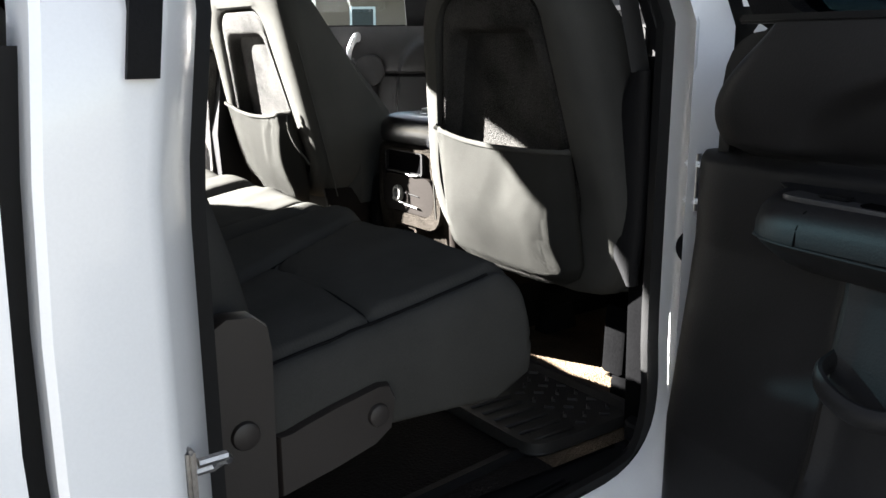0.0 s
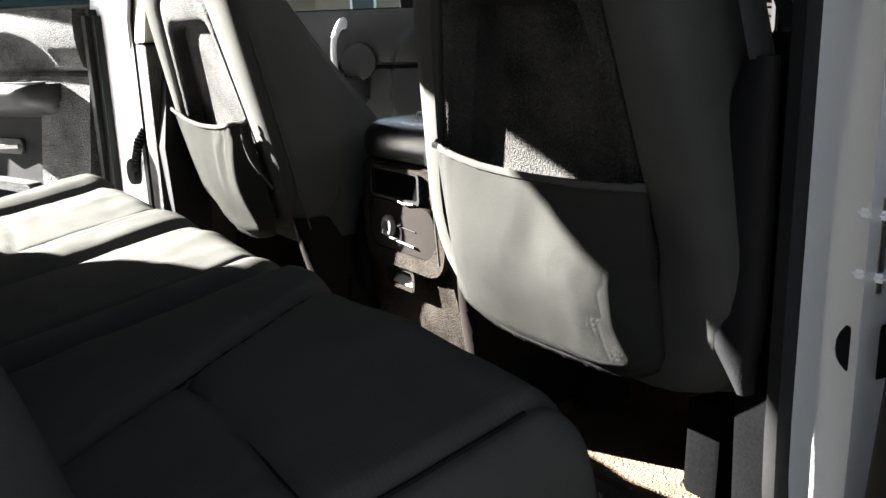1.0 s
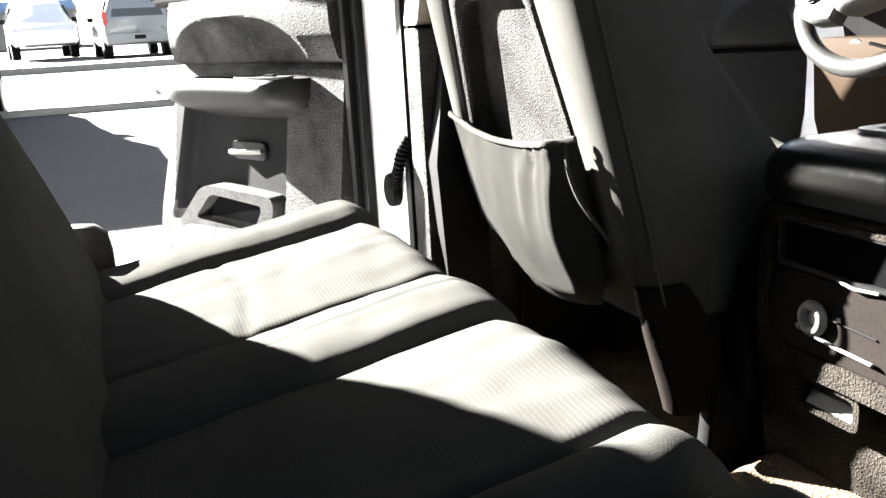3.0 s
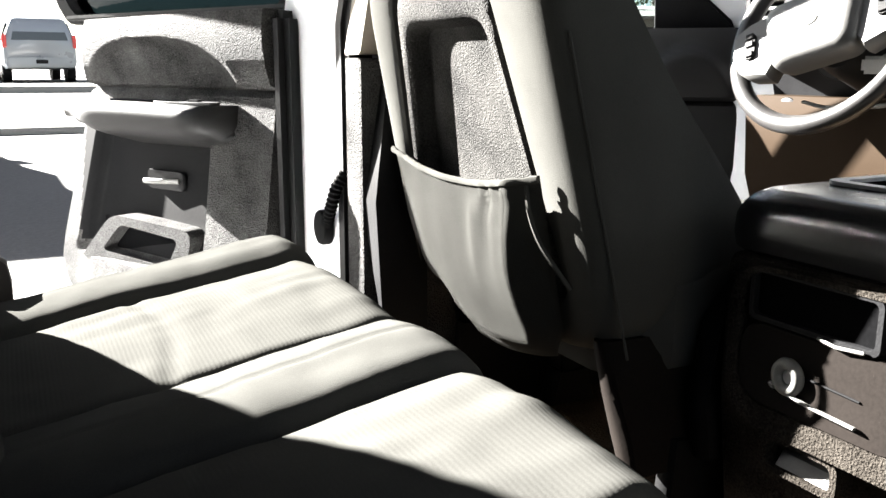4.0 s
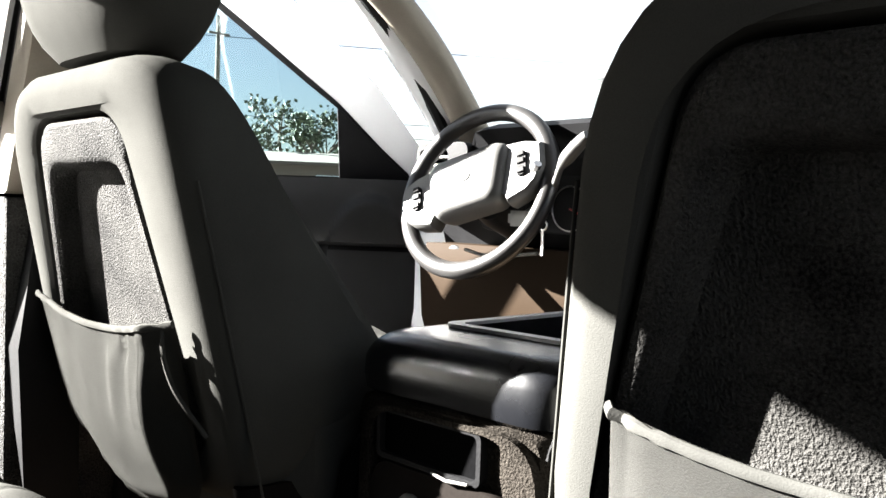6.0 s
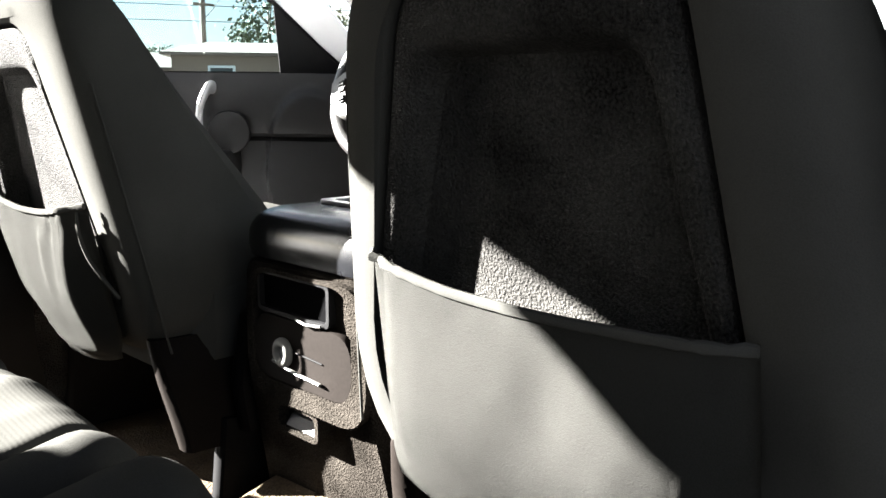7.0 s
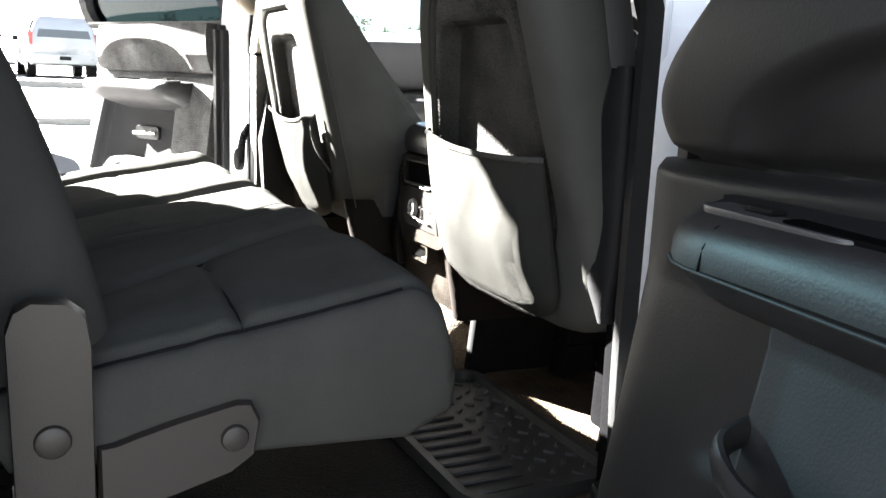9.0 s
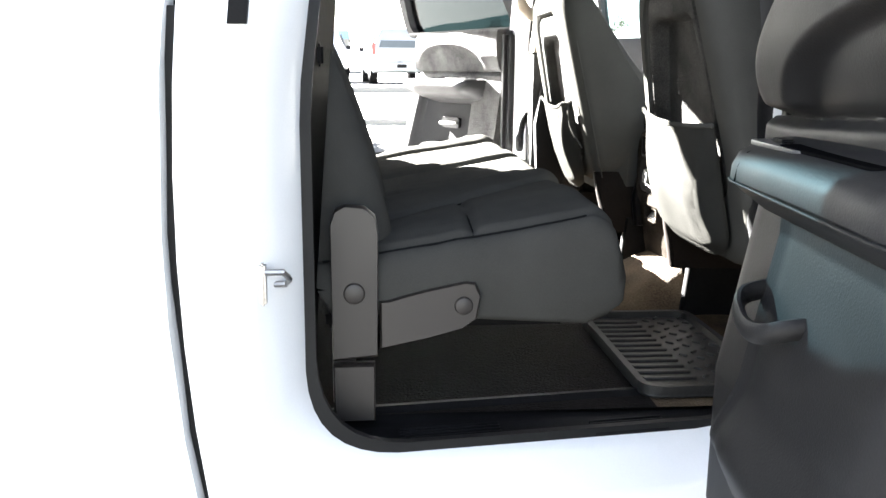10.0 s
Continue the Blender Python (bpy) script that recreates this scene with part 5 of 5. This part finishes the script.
    part("release_lever", tube([(0.400 + da, s * 0.036, zl + 0.001), (0.45 + da, s * 0.052, zl), (0.50 + da, s * 0.046, zl - 0.003)], 0.008 if s < 0 else 0.0042, 8, flat=1.3), GRAIN if s < 0 else PALEP, hb, "grey release lever")
    if s < 0:
        rib = [(0.242, 0.085, 1.044), (0.246, 0.118, 1.037), (0.258, 0.130, 1.027), (0.280, 0.133, 1.018), (0.305, 0.132, 1.015), (0.330, 0.126, 1.019), (0.348, 0.112, 1.028), (0.354, 0.085, 1.034)]
        part("pull_rib", tube(smooth_path([(a, s * n, z) for a, n, z in rib], 6), 0.0062, 10, flat=1.7), VINYL, door, "curved black rim of the lower pocket")
        rim, hole, depth = rrect(0.30, 0.56, 0.80, 0.905, 0.03, 6, 3), rrect(0.335, 0.50, 0.828, 0.886, 0.022, 6, 3), 0.133
    else:
        rim = rquad(((0.66, 0.838), (0.305, 0.826), (0.262, 0.940), (0.53, 0.948)), 0.035)
        hole, depth = rquad(((0.573, 0.867), (0.348, 0.858), (0.308, 0.918), (0.50, 0.929)), 0.020), 0.078
    pk = part("map_pocket", frame_plate(rim, hole, s * 0.02, s * depth), GRAIN, door, "moulded door pocket rim")
    part("pocket_floor", box(0.32 if s < 0 else 0.29, 0.52 if s < 0 else 0.60, s * (0.052 if s < 0 else 0.040), s * (0.060 if s < 0 else 0.046), 0.815 if s < 0 else 0.85, 0.895 if s < 0 else 0.935), SHADESLOT, pk)
    # window frame and glass
    wo = rtrap(0.392, 0.30, 1.340, 1.775, 0.05, 6, 6)
    wi = rtrap(0.345, 0.26, 1.356, 1.735, 0.04, 6, 6)
    b = frame_plate([(0.398 - u, z) for u, z in wo], [(0.404 - u, z) for u, z in wi], s * -0.055, s * 0.0)
    wf = part("window_frame", lean_n(b, s), BLACKP, door, "black window frame")
    b = sweep([(0.404 - u * 1.02, z) for u, z in wi], s * -0.030, s * -0.026)
    part("pane", lean_n(b, s), DTINT, wf, "dark privacy window glass")
    part("belt_weatherstrip", box(0.03, 0.72, s * -0.025, s * 0.03, 1.3485, 1.358, 0.003), SEALR, door)
    return door


rear_door(-1, (1.096, -0.850, 0), 82.0, "rear_door", "open rear passenger side door with black padded trim and armrest")
rear_door(1, (1.070, 0.965, 0.045), 63.0, "rear_door", "open rear driver side door with grained trim in the sun")


def front_door(s, hinge, theta, label):
    door = thing("front_door", Matrix.Translation(hinge) @ pose(0, 0, 0, 0, 0, 180 - s * theta), label, "car door", "front doors")

    def n_of(a, z):
        n = 0.045 + 0.03 * sstep(1.215, 1.235, z) * math.sin(math.pi * min(1, max(0, (z - 1.21) / 0.20))) ** 0.6
        n -= 0.014 * bumpy(z, 1.222, 0.005)
        d = ((a - 0.14) / 0.12) ** 2 + ((z - 1.13) / 0.21) ** 2
        n += 0.022 * sstep(1.12, 0.90, d)
        n += 0.03 * sstep(0.95, 0.86, z) * sstep(0.1, 0.2, a) * sstep(0.95, 0.85, a)
        return n
    part("trim_panel", grid_panel(0.03, 1.0 if s < 0 else 0.87, 0.775, 1.385, n_of, s, 90, 60), VINYL, door, "black door trim with an oval bulge")
    part("outer_skin", box(0.0, 1.04 if s < 0 else 0.90, s * -0.088, s * -0.060, 0.52, 1.375, 0.01), PAINT, door, "white outer door skin")
    part("shell", sweep(rrect(0.004, 1.032 if s < 0 else 0.89, 0.60, 1.37, 0.06, 6, 3), s * -0.059, s * 0.005, 0.012), JAMB, door)
    part("armrest", arm_loft(0.33, 0.92 if s < 0 else 0.82, 0.048, 0.130, 1.190, 1.11, s), VINYL, door, "padded black armrest")
    part("pull_handle", tube(smooth_path([(0.385, s * 0.050, 1.345), (0.395, s * 0.092, 1.346), (0.410, s * 0.112, 1.31), (0.415, s * 0.118, 1.27), (0.412, s * 0.120, 1.215), (0.405, s * 0.100, 1.186)], 8), 0.017, 10, flat=0.5, up=(1, 0, 0)), SILVER, door, "silver pull handle")
    part("handle_cup", disc((0.350, s * 0.076, 1.235), (0, s, 0), 0.055, 0.012, 24, 0.006), VINYL, door)
    part("mirror_switch", box(0.40, 0.46, s * 0.06, s * 0.10, 1.192, 1.200, 0.003), SILVER, door)
    sail = [(0.050, 1.385), (0.228, 1.385), (0.228, 1.550), (0.212, 1.540), (0.085, 1.418)]
    part("mirror_sail", lean_n(sweep(sail, s * -0.012, s * 0.012, 0.004), s), BLACKP, door, "black triangular mirror panel")
    wi = [(0.225, 1.39), (0.225, 1.47), (0.225, 1.548), (0.30, 1.605), (0.40, 1.684), (0.51, 1.770), (0.65, 1.775), (0.80, 1.775), (0.94, 1.77), (0.965, 1.65), (0.98, 1.50), (0.985, 1.39), (0.75, 1.39), (0.50, 1.39)]
    wl = [(0.05, 1.385), (0.058, 1.403), (0.12, 1.458), (0.225, 1.563), (0.39, 1.695), (0.505, 1.786), (0.65, 1.792), (0.80, 1.792), (0.955, 1.788), (0.982, 1.65), (0.997, 1.50), (1.0, 1.385), (0.75, 1.38), (0.40, 1.38)]
    wo = [(0.0, 1.372), (0.006, 1.40), (0.022, 1.455), (0.13, 1.60), (0.25, 1.715), (0.385, 1.835), (0.65, 1.845), (0.80, 1.845), (0.99, 1.84), (1.02, 1.65), (1.035, 1.50), (1.04, 1.372), (0.75, 1.372), (0.40, 1.372)]
    if s > 0:
        wi, wl, wo = [[(a if a < 0.55 else 0.55 + (a - 0.55) * 0.72, z) for a, z in o] for o in (wi, wl, wo)]
    part("window_frame", lean_n(frame_plate(wo, wl, s * -0.06, s * 0.0), s), PAINT, door, "white painted window frame")
    wf = part("window_seal", lean_n(frame_plate(wl, wi, s * -0.05, s * 0.004), s), SEALR, door, "black window seal")
    b = sweep(wi, s * -0.030, s * -0.026)
    part("pane", lean_n(b, s), TINT, wf, "tinted window glass").visible_shadow = False
    return door


front_door(1, (2.12, 0.965, 0), 46.0, "open driver door with black trim, silver handle and tinted window")
front_door(-1, (2.225, -0.80, 0), 0.0, "closed front passenger door with black trim")


# ---------------------------------------------------------------- outside
SLOPE = 0.018


def lie(x, y):
    return 0.03 * y if y < 30 else max(0.9, SLOPE * y)


b = bmesh.new()
n = 40
cs = [math.copysign(abs(2 * k / n - 1) ** 2.5, 2 * k / n - 1) * 900 for k in range(n + 1)]
vs = [[b.verts.new((x, y, lie(x, y))) for y in cs] for x in cs]
for i in range(n):
    for j in range(n):
        b.faces.new((vs[i][j], vs[i + 1][j], vs[i + 1][j + 1], vs[i][j + 1]))
solo("ground", b, GROUND, "pale worn asphalt parking lot", "ground", kind="structure")
TILTG = pose(0, 0, 0, math.degrees(math.atan(0.03)), 0, 0)
solo("kerb", box(-60, 60, 12.55, 12.70, -0.05, 0.09, 0.03), CONCRETE, "pale concrete kerb along the lot", "kerb", kind="structure", m=TILTG)
solo("pavement", box(-60, 60, 22.3, 23.7, -0.05, 0.15, 0.02), CONCRETE, "pale concrete pavement beyond the kerb", "pavement", kind="structure", m=TILTG)
solo("road", box(-200, 200, 34.5, 41.0, 0.86, 0.912), mat("road asphalt", (0.09, 0.09, 0.095), 0.9, vary=0.2, big=0.4, fine=25, bump=0.4, dist=0.01), "dark asphalt street", "road", kind="structure")


def at(az, dist):
    return 0.63 + dist * math.cos(radians(az)), -0.75 + dist * math.sin(radians(az))


def suv(x, y, turn, paint, label):
    car = thing("parked_car", pose(x, y, lie(x, y), 0, 0, turn), label, "car", "parked cars")
    # local: length along +y (front), rear at y = 0
    sec = []
    for yy, w, zb, zs, zt, wt in ((0.0, 0.86, 0.50, 1.12, 1.66, 0.66), (0.06, 0.95, 0.42, 1.14, 1.80, 0.70), (0.6, 0.98, 0.38, 1.15, 1.86, 0.74), (2.2, 0.99, 0.36, 1.15, 1.86, 0.74), (3.1, 0.99, 0.36, 1.13, 1.72, 0.70),
                                  (3.75, 0.98, 0.36, 1.12, 1.18, 0.76), (4.6, 0.95, 0.40, 1.04, 1.06, 0.80), (4.95, 0.88, 0.45, 0.85, 0.88, 0.70)):
        sec.append([(-w * 0.92, yy, zb), (-w, yy, zb + 0.15), (-w, yy, zs), (-wt, yy, zt - 0.05), (-wt * 0.85, yy, zt), (wt * 0.85, yy, zt), (wt, yy, zt - 0.05), (w, yy, zs), (w, yy, zb + 0.15), (w * 0.92, yy, zb)])
    body = part("body", loft(sec), paint, car, angle=35)
    part("rear_glass", loft([[(-0.74, 0.0, 1.20), (0.74, 0.0, 1.20), (0.74, -0.015, 1.20), (-0.74, -0.015, 1.20)], [(-0.62, 0.03, 1.66), (0.62, 0.03, 1.66), (0.62, 0.015, 1.66), (-0.62, 0.015, 1.66)]]), DGLASS, body, "dark rear window")
    for s in (-1, 1):
        for y0, y1 in ((0.35, 1.25), (1.32, 2.15), (2.22, 3.05)):
            part("side_glass", loft([[(s * 0.965, y0, 1.20), (s * 0.965, y1, 1.20), (s * 0.99, y1, 1.19), (s * 0.99, y0, 1.19)], [(s * 0.79, y0, 1.70), (s * 0.79, y1 - 0.02, 1.70), (s * 0.815, y1 - 0.02, 1.69), (s * 0.815, y0, 1.69)]]), DGLASS, body)
        part("tail_lamp", box(s * 0.86, s * 0.97, -0.02, 0.10, 0.98, 1.36, 0.02), LAMPR, car, "red tail lamp")
        part("mirror", box(s * 0.99, s * 1.17, 2.95, 3.05, 1.13, 1.28, 0.02), BLACKP, car)
        for wy in (0.95, 3.95):
            rings = [[(s * 0.86 + w, wy + r * math.cos(math.tau * k / 24), 0.38 + r * math.sin(math.tau * k / 24)) for k in range(24)] for r, w in ((0.22, -0.12), (0.37, -0.12), (0.385, 0.0), (0.37, 0.13), (0.22, 0.13))]
            wh = part("wheel", loft(rings), RUBBER, car)
            part("rim", disc((s * 0.98, wy, 0.38), (s, 0, 0), 0.23, 0.02, 20, 0.01), STEEL, wh)
    part("bumper", box(-0.92, 0.92, -0.10, 0.10, 0.45, 0.72, 0.04), paint, car)
    part("plate_holder", box(-0.16, 0.16, -0.115, -0.098, 0.55, 0.66, 0.01), BLACKP, car)
    return car


suv(1.62, 26.9, 5, CARW, "silver sport utility vehicle parked beyond the lot")
suv(-1.65, 34.0, 187, PAINT, "white car parked facing the lot")

# never in view: added only to throw the shadow on the ground at left
suv(-1.85, 9.3, 0, DGLASS, "unseen dark car, added to cast a shadow on the lot")

canopy = thing("shop_building", pose(*at(30.5, 44), lie(*at(30.5, 44)) - 0.2, 0, 0, 30.5 - 90), "pale shop building with a louvred upper wall", "building")
part("wall", box(-3.9, 9.0, 0, 9, 0, 5.6), CONCRETE, canopy, "pale rendered wall", smooth=False)
part("parapet", box(-4.1, 9.2, -0.35, 9.2, 8.0, 8.25, 0.03), PAINT, canopy, "white parapet band")
part("upper_wall", box(-3.9, 9.0, 0.05, 8.9, 5.6, 8.0), mat("pale teal render", (0.36, 0.46, 0.47), 0.8, vary=0.08, big=0.5, fine=8, bump=0.2, dist=0.01), canopy, smooth=False)
for k in range(16):
    part("louvre", box(-3.7, 8.8, -0.12, 0.06, 5.72 + 0.14 * k, 5.78 + 0.14 * k, 0.01, 1), STEEL, canopy)

store = thing("store_building", pose(-7.5, 62, 1.1), "low pale store with a blue fascia across the street", "building")
part("wall", box(-6.5, 6.5, 0, 8, 0, 2.4), CONCRETE, store, smooth=False)
part("fascia", box(-6.6, 6.6, -0.25, 0.0, 2.4, 3.0, 0.02), mat("faded blue paint", (0.16, 0.27, 0.45), 0.6, vary=0.15, big=0.7, fine=8), store, "faded blue fascia band")
part("roof", box(-6.6, 6.6, 0.0, 8.2, 2.41, 2.9, 0.02), CONCRETE, store)
for k in range(6):
    wd = part("window", box(-5.9 + 2.1 * k, -4.3 + 2.1 * k, -0.05, 0.02, 1.0, 1.75, 0.01), CONCRETE, store)
    part("pane", box(-5.8 + 2.1 * k, -4.4 + 2.1 * k, -0.07, -0.045, 1.08, 1.67), DGLASS, wd)


def tree(x, y, h, spread, seed, leaf, dense=900, label="broad tree with dusty green leaves"):
    rnd = random.Random(seed)
    z0 = lie(x, y) - 0.1
    t = thing("tree", pose(x, y, z0), label, "tree", "far trees")
    trunk = bmesh.new()
    pts = [(0, 0, 0), (0.06 * h * 0.3, 0.02, h * 0.25), (0.02 * h, 0.05, h * 0.5), (0, 0, h * 0.8)]
    tube(smooth_path(pts, 5), [h * 0.030 * (1 - 0.8 * k / 15) for k in range(16)], 8, bm=trunk)
    tips = [Vector((0, 0, h * 0.85))]
    for k in range(11):
        a = rnd.uniform(0, math.tau)
        zs = h * rnd.uniform(0.28, 0.7)
        r = spread * rnd.uniform(0.5, 1.0)
        end = Vector((r * math.cos(a), r * math.sin(a), min(h * 0.95, zs + h * rnd.uniform(0.10, 0.30))))
        mid = Vector((end.x * 0.5, end.y * 0.5, (zs + end.z) / 2 - h * 0.01))
        tube([Vector((0, 0, zs)), mid, end], [h * 0.012, h * 0.008, h * 0.003], 6, bm=trunk)
        tips += [end, mid * 0.4 + end * 0.6]
    part("trunk", trunk, BARK, t)
    crown = bmesh.new()
    for k in range(dense):
        c = rnd.choice(tips) + Vector((rnd.gauss(0, 1), rnd.gauss(0, 1), rnd.gauss(0, 0.8))) * spread * 0.17
        d = Vector((rnd.uniform(-1, 1), rnd.uniform(-1, 1), rnd.uniform(-1, 1))).normalized()
        e = d.orthogonal().normalized()
        f = d.cross(e)
        sz = h * rnd.uniform(0.012, 0.028)
        q = [c + e * sz, c + f * sz * 0.6, c - e * sz, c - f * sz * 0.6 + d * sz * 0.3]
        crown.faces.new([crown.verts.new(p) for p in q])
    part("crown", crown, leaf, t, smooth=False)
    return t


for k, (az, dist, h, sp, leaf) in enumerate(((56.3, 62, 9.0, 2.6, LEAF), (54.2, 58, 7.5, 1.8, LEAF), (50.0, 50, 6.0, 1.9, LEAF), (53.2, 60, 7.0, 1.9, LEAF), (63.0, 80, 5.6, 1.8, LEAF), (66.0, 85, 6.0, 2.0, LEAF),
                                             (67.6, 85, 5.2, 1.9, LEAF), (70.0, 90, 6.4, 2.2, LEAF), (73.5, 95, 6.0, 2.4, LEAF), (60.8, 95, 6.0, 2.2, LEAF), (78.0, 100, 6.5, 2.6, LEAF), (82.0, 110, 6.0, 2.6, LEAF))):
    x, y = at(az, dist)
    tree(x, y, h, sp, 10 + k, leaf, 1100)
hedge = bmesh.new()
rnd = random.Random(5)
for k in range(5200):
    az, d = rnd.uniform(55.3, 59.4), rnd.uniform(50, 56)
    x, y = at(az, d)
    top = 2.6 * (0.55 + 0.45 * math.sin((az - 55.0) * 1.9)) + 0.5 * rnd.random()
    c = Vector((x, y, lie(x, y) + rnd.random() ** 0.7 * top))
    d1 = Vector((rnd.uniform(-1, 1), rnd.uniform(-1, 1), rnd.uniform(-1, 1))).normalized()
    e = d1.orthogonal().normalized()
    f = d1.cross(e)
    s1 = rnd.uniform(0.08, 0.20)
    hedge.faces.new([hedge.verts.new(p) for p in (c + e * s1, c + f * s1 * 0.6, c - e * s1, c - f * s1 * 0.6)])
solo("shrubs", hedge, SHRUB, "dense dry brown-green shrubs beyond the street", "shrub", kind="stuff", smooth=False)

pole = thing("utility_pole", pose(*at(60.3, 42), lie(*at(60.3, 42)) - 0.1), "weathered wooden utility pole with cross arms", "utility pole")
part("pole", tube([(0, 0, 0), (0, 0, 4), (0, 0, 9.5)], [0.14, 0.13, 0.10], 12), WOODP, pole)
for z in (4.9, 8.6):
    part("cross_arm", box(-0.55, 0.55, -0.12, -0.02, z, z + 0.11, 0.01), WOODP, pole)
part("lamp_arm", tube(smooth_path([(0.05, 0, 4.3), (0.5, 0, 4.75), (0.95, 0, 5.35)], 5), 0.03, 8), STEEL, pole)
part("transformer", disc((0.0, -0.22, 5.35), (0, 0, 1), 0.16, 0.55, 16, 0.04), STEEL, pole)
px, py = at(60.3, 42)
for k, z in enumerate((4.3, 5.0, 8.65)):
    pts = []
    for i in range(25):
        t = i / 24 * 2 - 1
        pts.append((px + t * 60 * 0.86, py - t * 60 * 0.50, lie(px, py) + z + 1.2 * t * t - 0.2))
    solo("power_line", tube(pts, 0.018, 6), RUBBER, "thin black overhead power line", "power line", "power lines")


def house(az, dist, w, d, h, rise, turn, wall, label):
    x, y = at(az, dist)
    hs = thing("house", pose(x, y, lie(x, y) - 0.2, 0, 0, turn), label, "house", "far houses")
    wl = part("wall", box(-w / 2, w / 2, -d / 2, d / 2, 0, h), wall, hs, smooth=False)
    b = loft([[(-w / 2 - 0.4, -d / 2 - 0.4, h), (w / 2 + 0.4, -d / 2 - 0.4, h), (w / 2 + 0.4, d / 2 + 0.4, h), (-w / 2 - 0.4, d / 2 + 0.4, h)],
              [(-w / 2 - 0.4, -d / 2 - 0.4, h + 0.12), (w / 2 + 0.4, -d / 2 - 0.4, h + 0.12), (w / 2 + 0.4, d / 2 + 0.4, h + 0.12), (-w / 2 - 0.4, d / 2 + 0.4, h + 0.12)],
              [(-w / 2 + 1, -0.1, h + rise), (w / 2 - 1, -0.1, h + rise), (w / 2 - 1, 0.1, h + rise), (-w / 2 + 1, 0.1, h + rise)]])
    part("roof", b, ROOFT, hs, smooth=False)
    for k in range(int(w // 4)):
        xx = -w / 2 + 2 + k * 4
        wd = part("window", box(xx - 0.55, xx + 0.55, -d / 2 - 0.06, -d / 2 + 0.02, 1.0, 2.1, 0.01), mat_white, hs, "white framed window")
        part("pane", box(xx - 0.45, xx + 0.45, -d / 2 - 0.075, -d / 2 - 0.055, 1.1, 2.0), DGLASS, wd)
    return hs


mat_white = mat("white window paint", (0.75, 0.75, 0.73), 0.5, vary=0.05)
house(52.2, 40, 13, 7, 2.5, 0.75, -38, STUCCO, "low tan stucco house with a shallow brown roof")
house(62.0, 72, 14, 8, 2.8, 1.4, -28, STUCCO, "low tan house beyond the street")
house(68.5, 80, 16, 8, 2.8, 1.3, -20, mat("grey siding", (0.34, 0.33, 0.31), 0.8, vary=0.1), "low grey house beyond the street")
house(76.0, 95, 18, 8, 3.0, 1.4, -14, STUCCO, "low tan house far beyond the street")
# far earth bank
b = bmesh.new()
prev = None
for k in range(121):
    a = radians(20 + 90 * k / 120)
    hgt = 5.0 + 1.6 * noise.noise((k * 0.09, 0, 0)) + 0.5 * noise.noise((k * 0.4, 3, 0))
    col = [b.verts.new((math.cos(a) * r, math.sin(a) * r, lie(0, math.sin(a) * r) - 0.3 + hgt * q)) for r, q in ((150, 0), (170, 0.7), (190, 1.0), (240, 0.9))]
    if prev:
        for i in range(3):
            b.faces.new((prev[i], col[i], col[i + 1], prev[i + 1]))
    prev = col
solo("earth_bank", b, DIRT, "low dry brown bank on the horizon", "bank", kind="structure")
